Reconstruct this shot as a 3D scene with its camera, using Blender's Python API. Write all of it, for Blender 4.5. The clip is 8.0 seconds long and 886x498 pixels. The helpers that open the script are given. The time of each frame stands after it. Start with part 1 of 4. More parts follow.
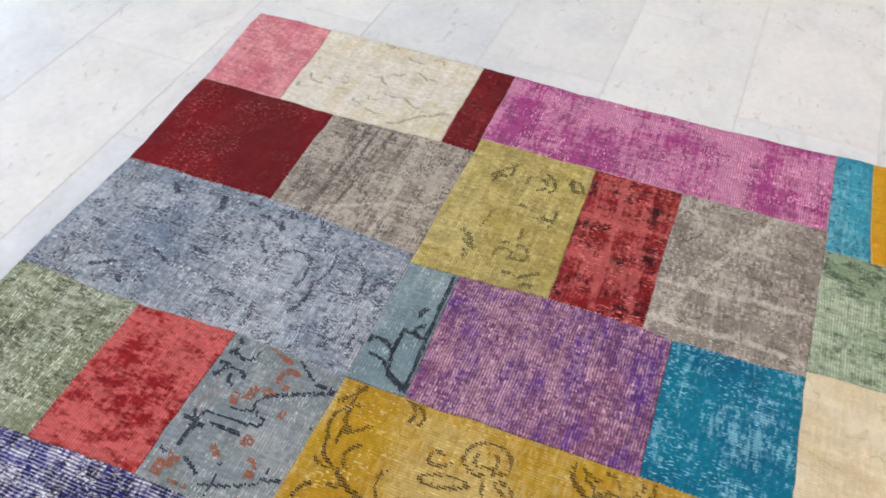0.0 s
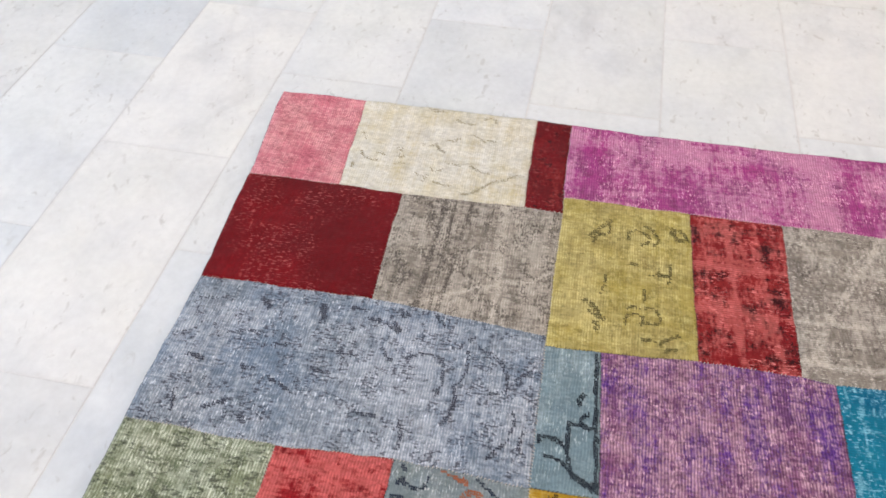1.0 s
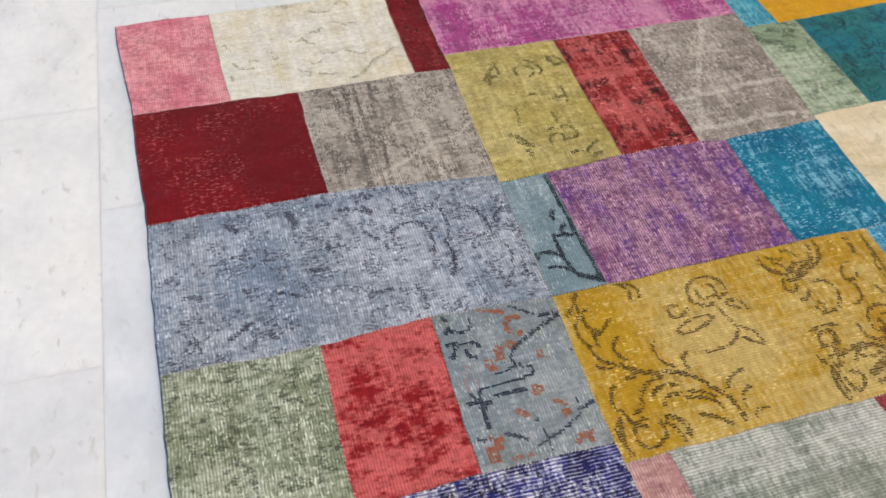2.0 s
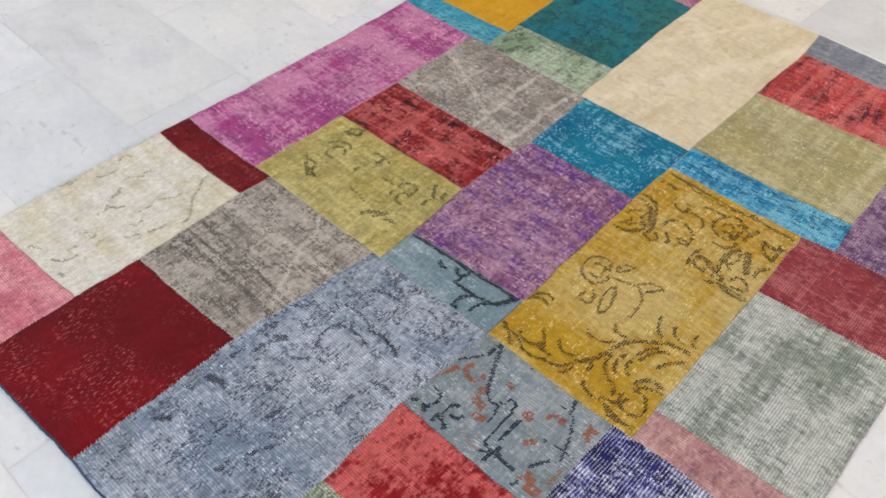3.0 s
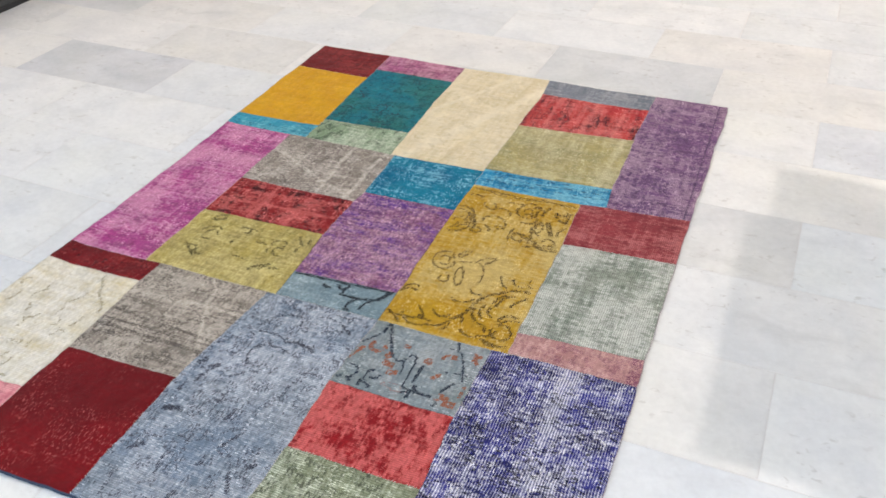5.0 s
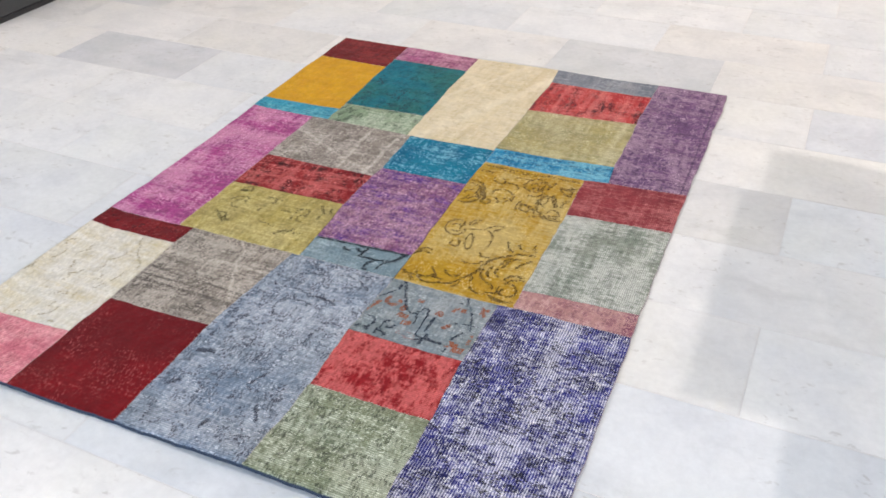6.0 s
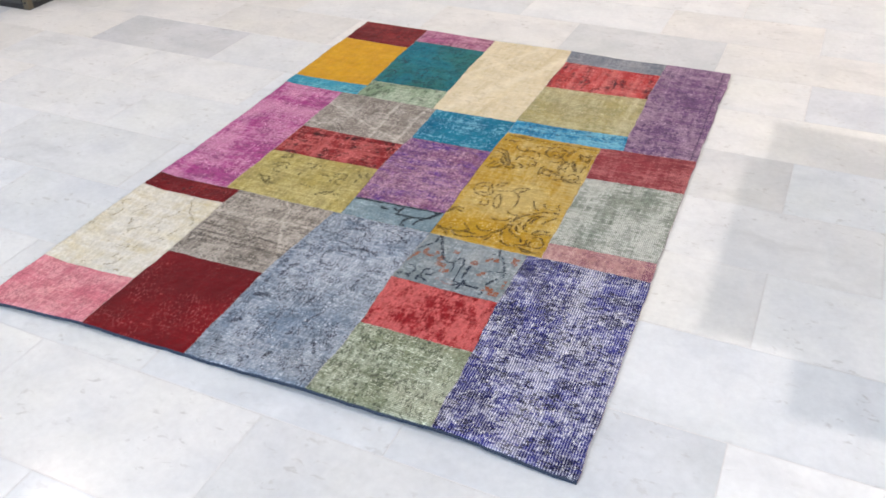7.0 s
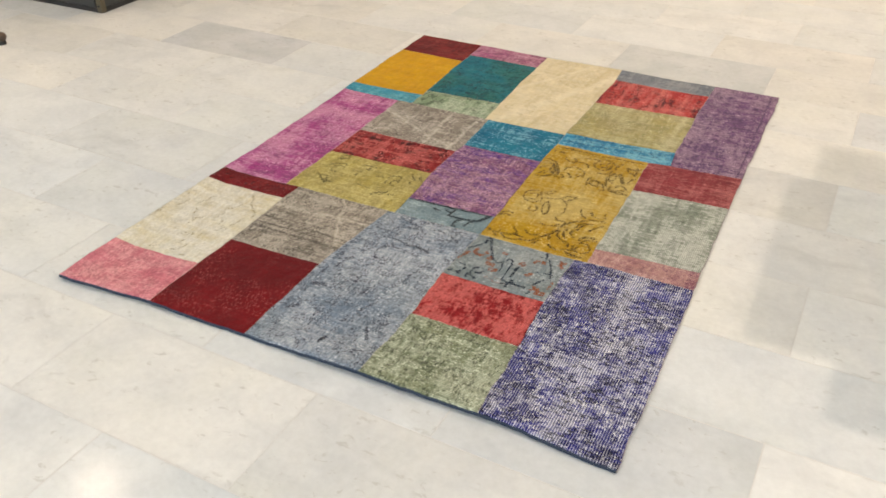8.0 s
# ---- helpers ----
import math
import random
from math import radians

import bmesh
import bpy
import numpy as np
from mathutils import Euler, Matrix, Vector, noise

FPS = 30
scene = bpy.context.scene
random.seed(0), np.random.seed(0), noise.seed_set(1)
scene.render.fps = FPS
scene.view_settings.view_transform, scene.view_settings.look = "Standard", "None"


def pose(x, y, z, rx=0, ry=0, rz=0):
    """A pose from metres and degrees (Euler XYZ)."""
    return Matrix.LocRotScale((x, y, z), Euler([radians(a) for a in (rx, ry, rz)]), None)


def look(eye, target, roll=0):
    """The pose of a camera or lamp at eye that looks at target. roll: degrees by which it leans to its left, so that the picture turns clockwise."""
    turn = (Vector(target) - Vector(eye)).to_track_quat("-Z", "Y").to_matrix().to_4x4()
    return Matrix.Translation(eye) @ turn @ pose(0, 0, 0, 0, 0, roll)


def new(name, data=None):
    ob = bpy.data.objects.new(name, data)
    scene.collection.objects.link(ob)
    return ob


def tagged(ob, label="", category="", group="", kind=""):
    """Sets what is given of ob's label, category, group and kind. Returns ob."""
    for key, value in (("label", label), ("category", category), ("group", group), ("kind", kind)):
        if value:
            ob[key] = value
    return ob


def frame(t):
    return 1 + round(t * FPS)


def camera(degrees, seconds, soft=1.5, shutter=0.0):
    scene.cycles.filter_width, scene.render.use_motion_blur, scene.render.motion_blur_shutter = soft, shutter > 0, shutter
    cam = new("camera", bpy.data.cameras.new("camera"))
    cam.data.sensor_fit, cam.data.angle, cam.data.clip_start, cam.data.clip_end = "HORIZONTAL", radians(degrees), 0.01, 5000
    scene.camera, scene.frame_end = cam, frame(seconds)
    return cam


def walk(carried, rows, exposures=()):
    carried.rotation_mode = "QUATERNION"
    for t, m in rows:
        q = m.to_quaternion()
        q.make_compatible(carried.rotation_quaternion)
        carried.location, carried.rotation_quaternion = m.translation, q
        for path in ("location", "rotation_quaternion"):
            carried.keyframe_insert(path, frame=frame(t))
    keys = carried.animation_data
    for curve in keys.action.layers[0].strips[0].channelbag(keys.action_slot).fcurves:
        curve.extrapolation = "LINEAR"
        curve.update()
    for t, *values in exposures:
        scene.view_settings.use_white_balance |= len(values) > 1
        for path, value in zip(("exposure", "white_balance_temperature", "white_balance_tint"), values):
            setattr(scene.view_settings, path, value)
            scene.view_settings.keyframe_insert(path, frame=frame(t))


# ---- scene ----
# The camera, carried along the short side of the rug and round its corner.
LENS = 55.50
cam = camera(LENS, 8.0, soft=1.72, shutter=0.06)
PATH = [
    (0, (1.6112, 1.0878, 1.1698), (0.3223, 0.6162, -0.2850), 1.83),
    (0.5, (1.5823, 0.8302, 1.1665), (0.2778, 0.3724, -0.2787), -0.87),
    (1, (1.5654, 0.6462, 1.1849), (0.1911, 0.4045, -0.2479), 0.38),
    (1.5, (1.6465, 0.3695, 1.2051), (0.3263, 0.4153, -0.2965), -2.42),
    (2, (1.6582, 0.1975, 1.1922), (0.4830, 0.6151, -0.3713), 4.35),
    (2.2, (1.6353, 0.1495, 1.1879), (0.4933, 0.6765, -0.3671), 4.98),
    (3.3, (1.4350, -0.2206, 1.2702), (0.6407, 0.9330, -0.1574), -1.37),
    (3.5, (1.4280, -0.3002, 1.2727), (0.6687, 0.9062, -0.1302), -3.98),
    (4, (1.4526, -0.4785, 1.2827), (0.9056, 0.9210, -0.0373), -1.55),
    (4.5, (1.5419, -0.5534, 1.2933), (0.9916, 0.9279, 0.0675), -1.47),
    (4.7, (1.5895, -0.5882, 1.2913), (0.9929, 0.8957, 0.0905), -1.89),
    (5.8, (1.7499, -0.7739, 1.3014), (1.0672, 0.7087, 0.1457), -1.88),
    (6, (1.7423, -0.8198, 1.2922), (1.0567, 0.6626, 0.1379), -1.96),
    (6.5, (1.7391, -0.9490, 1.2985), (1.0629, 0.5298, 0.1341), -2.70),
    (7, (1.7258, -1.0660, 1.3016), (1.0599, 0.4268, 0.1492), -1.48),
    (7.5, (1.7461, -1.1415, 1.3062), (1.0828, 0.3607, 0.1646), -0.02),
    (8, (1.7340, -1.1822, 1.3012), (0.9808, 0.3034, 0.1942), -0.39),
]
EXPOSURES = [(0.0, -0.18, 6480, 15), (0.5, -0.14, 6580, 16), (1.5, -0.08, 6600, 16), (2.0, -0.16, 6580, 16), (3.5, -0.24, 6330, 14), (4.5, -0.08, 6360, 13), (6.0, -0.11, 6300, 15), (7.0, -0.09, 6300, 15.5), (7.5, -0.16, 6260, 15), (7.7, -0.18, 6500, 14), (7.9, -0.22, 7550, 12), (8.0, -0.25, 7550, 12)]
walk(cam, [(t, look(eye, target, roll)) for t, eye, target, roll in PATH], EXPOSURES)

# ---- world and lights ----
ROOM_X0, ROOM_X1, ROOM_Y0, ROOM_Y1, ROOM_H = -5.0, 6.0, -4.6, 8.0, 2.9
world = bpy.data.worlds.new("world")
scene.world = world
world.use_nodes = True
sky = world.node_tree.nodes.new("ShaderNodeTexSky")
sky.sky_type, sky.sun_disc = "NISHITA", False
sky.sun_elevation, sky.sun_rotation = radians(42), radians(200)
world.node_tree.links.new(sky.outputs[0], world.node_tree.nodes["Background"].inputs[0])
world.node_tree.nodes["Background"].inputs[1].default_value = 0.1


def area_lamp(name, m, size_x, size_y, watts, colour, shape="RECTANGLE"):
    data = bpy.data.lights.new(name, "AREA")
    data.shape, data.size, data.size_y, data.energy, data.color = shape, size_x, size_y, watts, colour
    ob = new(name, data)
    ob.matrix_world = m
    return ob


# Daylight through the shop front, behind the last stretch of the walk.
area_lamp("shop_front_daylight", look((0.8, ROOM_Y0 + 0.1, 1.45), (0.8, 3.0, 0.9)), 8.0, 2.5, 265, (0.65, 0.825, 1.0))
# Warm ceiling lamps, all unseen: one from a floor glare, others added as fill.
UNSEEN_LAMPS = [(-1.76, 0.98, 0.15, 9), (-2.9, 0.6, 0.5, 29), (3.4, 5.6, 0.2, 46), (0.5, 5.2, 0.2, 50), (-0.8, 3.4, 0.5, 24), (0.5, -2.9, 0.2, 12), (5.2, 0.9, 0.07, 155)]
for lx, ly, size, watts in UNSEEN_LAMPS:
    area_lamp("unseen_lamp", pose(lx, ly, ROOM_H - 0.035), size, size, watts, (1.0, 0.88, 0.755), "DISK")


# ---- mesh and node helpers ----
def mesh_ob(name, verts, faces, material, parent=None, label="", smooth=False):
    me = bpy.data.meshes.new(name)
    me.from_pydata([tuple(v) for v in verts], [], faces)
    me.update()
    if smooth:
        me.polygons.foreach_set("use_smooth", [True] * len(me.polygons))
    me.materials.append(material)
    ob = new(name, me)
    if parent:
        ob.parent = parent
    return tagged(ob, label)


def part(name, bm, material, parent, label=""):
    me = bpy.data.meshes.new(name)
    bm.to_mesh(me)
    bm.free()
    me.materials.append(material)
    ob = new(name, me)
    ob.parent = parent
    return tagged(ob, label)


def box_bm(x0, x1, y0, y1, z0, z1, bevel=0.0, bm=None):
    bm = bm or bmesh.new()
    made = bmesh.ops.create_cube(bm, size=1.0)["verts"]
    bmesh.ops.scale(bm, vec=(x1 - x0, y1 - y0, z1 - z0), verts=made)
    bmesh.ops.translate(bm, vec=((x0 + x1) / 2, (y0 + y1) / 2, (z0 + z1) / 2), verts=made)
    if bevel:
        edges = {e for v in made for e in v.link_edges}
        bmesh.ops.bevel(bm, geom=list(edges), offset=bevel, segments=2, affect="EDGES", profile=0.7)
    return bm


class Nodes:
    """Small shorthand for one material's node tree."""

    def __init__(self, name):
        self.mat = bpy.data.materials.new(name)
        self.mat.use_nodes = True
        self.tree = self.mat.node_tree
        self.bsdf = self.tree.nodes["Principled BSDF"]

    def put(self, value, socket):
        if isinstance(value, bpy.types.NodeSocket):
            self.tree.links.new(value, socket)
        elif isinstance(value, tuple) and len(value) == 3 and socket.type == "RGBA":
            socket.default_value = (*value, 1.0)
        else:
            socket.default_value = value

    def node(self, kind, out=0, **inputs):
        n = self.tree.nodes.new(kind)
        for key, value in inputs.items():
            self.put(value, n.inputs[key])
        return n.outputs[out]

    def math(self, op, a, b=0.0, c=0.0):
        n = self.tree.nodes.new("ShaderNodeMath")
        n.operation = op
        for value, socket in zip((a, b, c), n.inputs):
            self.put(value, socket)
        return n.outputs[0]

    def vec(self, op, a, b=(0.0, 0.0, 0.0)):
        n = self.tree.nodes.new("ShaderNodeVectorMath")
        n.operation = op
        self.put(a, n.inputs[0])
        self.put(b, n.inputs[1])
        return n.outputs[0]

    def step(self, value, low, high, a=0.0, b=1.0):
        n = self.tree.nodes.new("ShaderNodeMapRange")
        n.interpolation_type = "SMOOTHSTEP"
        for v, socket in zip((value, low, high, a, b), n.inputs):
            self.put(v, socket)
        return n.outputs[0]

    def mix(self, factor, a, b, blend="MIX"):
        n = self.tree.nodes.new("ShaderNodeMix")
        n.data_type, n.blend_type = "RGBA", blend
        self.put(factor, n.inputs[0])
        self.put(a, n.inputs[6])
        self.put(b, n.inputs[7])
        return n.outputs[2]

    def noise(self, vector, scale, detail=3.0, rough=0.55, distortion=0.0):
        return self.node("ShaderNodeTexNoise", Vector=vector, Scale=scale, Detail=detail, Roughness=rough, Distortion=distortion)

    def white(self, vector):
        n = self.tree.nodes.new("ShaderNodeTexWhiteNoise")
        n.noise_dimensions = "3D"
        self.put(vector, n.inputs[0])
        return n.outputs[0]

    def bump(self, height, strength, distance):
        return self.node("ShaderNodeBump", Strength=strength, Distance=distance, Height=height)


def rgb(r, g, b):
    """Linear colour from display values 0 to 255."""
    return tuple((c / 255 / 12.92) if c < 11 else ((c / 255 + 0.055) / 1.055) ** 2.4 for c in (r, g, b))


def plain(name, colour, rough=0.6, metal=0.0, vary=0.12, scale=14.0, bump=0.0):
    n = Nodes(name)
    co = n.node("ShaderNodeTexCoord", 3)
    big = n.noise(co, scale, 4.0)
    fine = n.noise(co, scale * 11, 3.0)
    tone = n.math("ADD", n.math("MULTIPLY", big, vary * 2), n.math("MULTIPLY", fine, vary))
    n.put(n.mix(1.0, colour, n.node("ShaderNodeCombineColor", Red=n.math("ADD", tone, 1 - vary * 1.5), Green=n.math("ADD", tone, 1 - vary * 1.5), Blue=n.math("ADD", tone, 1 - vary * 1.5)), "MULTIPLY"), n.bsdf.inputs["Base Color"])
    n.put(n.step(big, 0.3, 0.7, rough * 0.85, min(1.0, rough * 1.15)), n.bsdf.inputs["Roughness"])
    n.bsdf.inputs["Metallic"].default_value = metal
    if bump:
        n.put(n.bump(fine, 0.4, bump), n.bsdf.inputs["Normal"])
    return n.mat


def carpet(name, base, alt, worn, dark=(0.02, 0.02, 0.025), wear=0.4, blotch=14.0, stretch=(1.0, 1.0), rib="x", period=0.0050, ribs=0.35,
           lines=0.0, line_scale=16.0, line_width=0.022, spots=0.0, spot_scale=38.0, flecks=0.25, grain=0.4, soft=0.30, seed=0.0, tone_scale=7.0,
           creases=(), bands=(), patchy=1.0, weave=0.17, dashes=0.0, thin=0.0, steady=0.2, plaid=0.8, fray=0.75, wash=0.9, pucker=0.55,
           fade=(), warp=0.0, knots=1.0, dash_way="x", fuzz_scale=19.0):
    """Overdyed, sheared pile: knots on a weave grid, worn down to pale warp threads, with remnants of a dark pattern."""
    n = Nodes(name)
    raw = n.node("ShaderNodeTexCoord", 3)
    co = n.vec("ADD", raw, (seed * 3.17, seed * 1.91, seed))
    knot = n.vec("SNAP", co, (0.0018, 0.0023, 1.0) if rib == "x" else (0.0023, 0.0018, 1.0))
    cell = n.white(knot)
    stretched = n.vec("MULTIPLY", knot, (*stretch, 1.0))
    big = n.noise(stretched, blotch, 4.0, 0.56)
    mid = n.noise(n.vec("MULTIPLY", co, (0.6, 1.2, 1.0)), 100.0, 3.0, 0.6)
    along, across = (150.0, 9.0), (9.0, 150.0)
    streak = n.noise(n.vec("MULTIPLY", co, (*(along if rib == "x" else across), 1.0)), 1.0, 2.5)
    weft = n.noise(n.vec("MULTIPLY", co, (*(across if rib == "x" else along), 1.0)), 1.0, 2.5)

    def centred(v, gain):
        return n.math("MULTIPLY", n.math("SUBTRACT", v, 0.5), gain)

    def off_line(cx, cy, angle, bend=0.0):
        """The distance from a line through a place, a little bent."""
        a = radians(angle)
        dot = n.tree.nodes.new("ShaderNodeVectorMath")
        dot.operation = "DOT_PRODUCT"
        n.put(n.vec("SUBTRACT", raw, (cx, cy, 0.0)), dot.inputs[0])
        n.put((-math.sin(a), math.cos(a), 0.0), dot.inputs[1])
        return n.math("ABSOLUTE", n.math("ADD", dot.outputs["Value"], bend))

    warp_band = n.noise(n.vec("MULTIPLY", co, (78.0, 8.0, 1.0)), 1.0, 3.0, 0.6)
    weft_band = n.noise(n.vec("MULTIPLY", co, (8.0, 78.0, 1.0)), 1.0, 3.0, 0.6)
    value = n.math("ADD", n.math("ADD", centred(big, 1.25 * patchy), centred(mid, fray)), n.math("ADD", centred(streak, 0.5), centred(weft, 0.45)))
    clump = n.white(n.vec("SNAP", n.vec("ADD", co, n.vec("MULTIPLY", n.node("ShaderNodeTexNoise", 1, Vector=co, Scale=60.0), (0.004, 0.004, 0.0))), (0.0042, 0.0085, 1.0) if rib == "y" else (0.0085, 0.0042, 1.0)))
    value = n.math("ADD", value, n.math("ADD", centred(warp_band, plaid), centred(weft_band, plaid)))
    value = n.math("ADD", value, centred(n.noise(n.vec("ADD", co, (4.0, 9.0, 0.0)), 5.0, 2.0, 0.5, 0.4), wash))
    value = n.math("ADD", value, n.math("ADD", centred(cell, grain * 0.3), centred(clump, grain * 0.5 * knots)))
    for cx, cy, angle, width, gain in fade:
        value = n.math("ADD", value, n.math("MULTIPLY", n.step(off_line(cx, cy, angle, n.math("MULTIPLY", centred(big, 1.0), width)), width, 0.0), gain))
    middle = (0.5 - wear) * 0.75
    mask = n.step(value, middle - soft, middle + soft)
    axis = n.tree.nodes.new("ShaderNodeSeparateXYZ")
    n.put(co, axis.inputs[0])
    wobble = n.math("MULTIPLY", n.noise(co, 26.0, 1.0), 0.006)
    wave = n.math("SINE", n.math("MULTIPLY", n.math("ADD", axis.outputs[0 if rib == "x" else 1], wobble), 2 * math.pi / period))
    broken = n.step(n.noise(co, 34.0, 3.0, 0.6), 0.36, 0.56)
    thread = n.math("MULTIPLY", n.step(wave, thin - 0.45, thin + 0.5), n.math("ADD", n.math("MULTIPLY", broken, 1 - steady), steady))
    colour = n.mix(n.step(n.noise(co, tone_scale, 4.0, 0.6), 0.36, 0.64), base, alt)
    if spots:
        blot = n.step(n.math("ADD", n.noise(stretched, spot_scale, 4.0, 0.66, 0.25), centred(cell, 0.16)), 0.5, 0.58)
        colour = n.mix(n.math("MULTIPLY", blot, spots), colour, dark)
    cover = n.math("MULTIPLY", mask, n.math("ADD", n.math("MULTIPLY", thread, ribs), 1 - ribs))
    if warp:
        fine_thread = n.math("MULTIPLY", n.step(wave, 0.35, 0.9), n.step(n.noise(co, 60.0, 2.0), 0.34, 0.5))
        cover = n.math("MAXIMUM", cover, n.math("MULTIPLY", fine_thread, warp))
    folds = []
    for cx, cy, angle, width in creases:
        off = off_line(cx, cy, angle, n.math("MULTIPLY", centred(n.noise(raw, 9.0, 2.0), 1.0), 0.035))
        fold = n.math("MULTIPLY", n.step(off, width, width * 0.3), n.step(n.math("ADD", n.noise(co, 40.0, 3.0), centred(cell, 0.3)), 0.36, 0.5, 0.25, 0.9))
        folds.append(fold)
    colour = n.mix(cover, colour, worn)
    for fold in folds:
        colour = n.mix(n.math("MULTIPLY", fold, 0.85), colour, tuple(min(0.85, c * 1.18) for c in worn))
    for cx, cy, angle, width in bands:
        off = off_line(cx, cy, angle, n.math("MULTIPLY", centred(streak, 1.0), 0.006))
        line = n.math("MULTIPLY", n.step(off, width, width * 0.5), n.step(n.math("ADD", n.noise(co, 30.0, 3.0), centred(cell, 0.5)), 0.38, 0.5))
        colour = n.mix(n.math("MULTIPLY", line, 0.75), colour, dark)
    if lines:
        field = n.math("ABSOLUTE", n.math("SUBTRACT", n.noise(knot, line_scale, 1.5, 0.5, 1.2), 0.5))
        line = n.step(field, line_width, line_width * 0.4)
        where = n.step(n.noise(knot, line_scale * 1.9, 2.0), 0.5, 0.54)
        line = n.math("MULTIPLY", n.math("MULTIPLY", line, where), n.step(cell, 0.22, 0.3))
        colour = n.mix(n.math("MULTIPLY", line, lines), colour, dark)
    long_x = (95.0, 330.0, 1.0) if rib == "y" else (330.0, 95.0, 1.0)
    # Pale loose fibres, which also paint small glints into the colour.
    fuzz_and_glint = n.step(n.noise(n.vec("MULTIPLY", co, long_x), 1.0, 1.5), 0.585, 0.655)
    fuzz_and_glint = n.math("MULTIPLY", fuzz_and_glint, n.step(n.noise(co, fuzz_scale, 3.0, 0.6), 0.42, 0.6))
    colour = n.mix(n.math("MULTIPLY", fuzz_and_glint, min(1.0, 0.85 * flecks)), colour, tuple(min(0.85, c * 1.3 + 0.06) for c in worn))
    if dashes:
        dash = n.step(n.noise(n.vec("MULTIPLY", n.vec("ADD", co, (5.0, 3.0, 0.0)), (120.0, 260.0, 1.0) if dash_way == "x" else (260.0, 110.0, 1.0)), 1.0, 2.0), 0.50, 0.57)
        here = n.step(n.noise(n.vec("ADD", co, (2.0, 7.0, 0.0)), 30.0, 2.0, 0.5, 0.6), 0.50, 0.57)
        colour = n.mix(n.math("MULTIPLY", n.math("MULTIPLY", dash, here), 0.9 * dashes), colour, dark)
    shade = n.math("ADD", n.math("ADD", n.math("MULTIPLY", cell, weave * 0.6), n.math("MULTIPLY", clump, weave * 1.2)), n.math("ADD", n.math("MULTIPLY", thread, weave * 0.7), 1.0 - weave * 1.25))
    dust = n.math("ADD", n.math("ADD", centred(n.noise(co, 30.0, 4.0, 0.65), 0.34), centred(warp_band, 0.16)), n.math("ADD", centred(weft_band, 0.16), 0.865))
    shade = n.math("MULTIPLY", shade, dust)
    colour = n.mix(1.0, colour, n.node("ShaderNodeCombineColor", Red=shade, Green=shade, Blue=shade), "MULTIPLY")
    n.put(colour, n.bsdf.inputs["Base Color"])
    n.bsdf.inputs["Roughness"].default_value = 0.9
    n.bsdf.inputs["Specular IOR Level"].default_value = 0.15
    n.bsdf.inputs["Sheen Weight"].default_value = 0.05
    height = n.math("ADD", n.math("MULTIPLY", thread, 0.6), n.math("ADD", n.math("MULTIPLY", cell, 0.3), n.math("MULTIPLY", mask, -0.8)))
    fine = n.tree.nodes.new("ShaderNodeBump")
    n.put(n.bump(n.noise(co, 24.0, 2.0, 0.5), pucker, 0.010), fine.inputs["Normal"])
    n.put(height, fine.inputs["Height"])
    fine.inputs["Strength"].default_value, fine.inputs["Distance"].default_value = 0.45, 0.0010
    n.put(fine.outputs[0], n.bsdf.inputs["Normal"])
    return n.mat


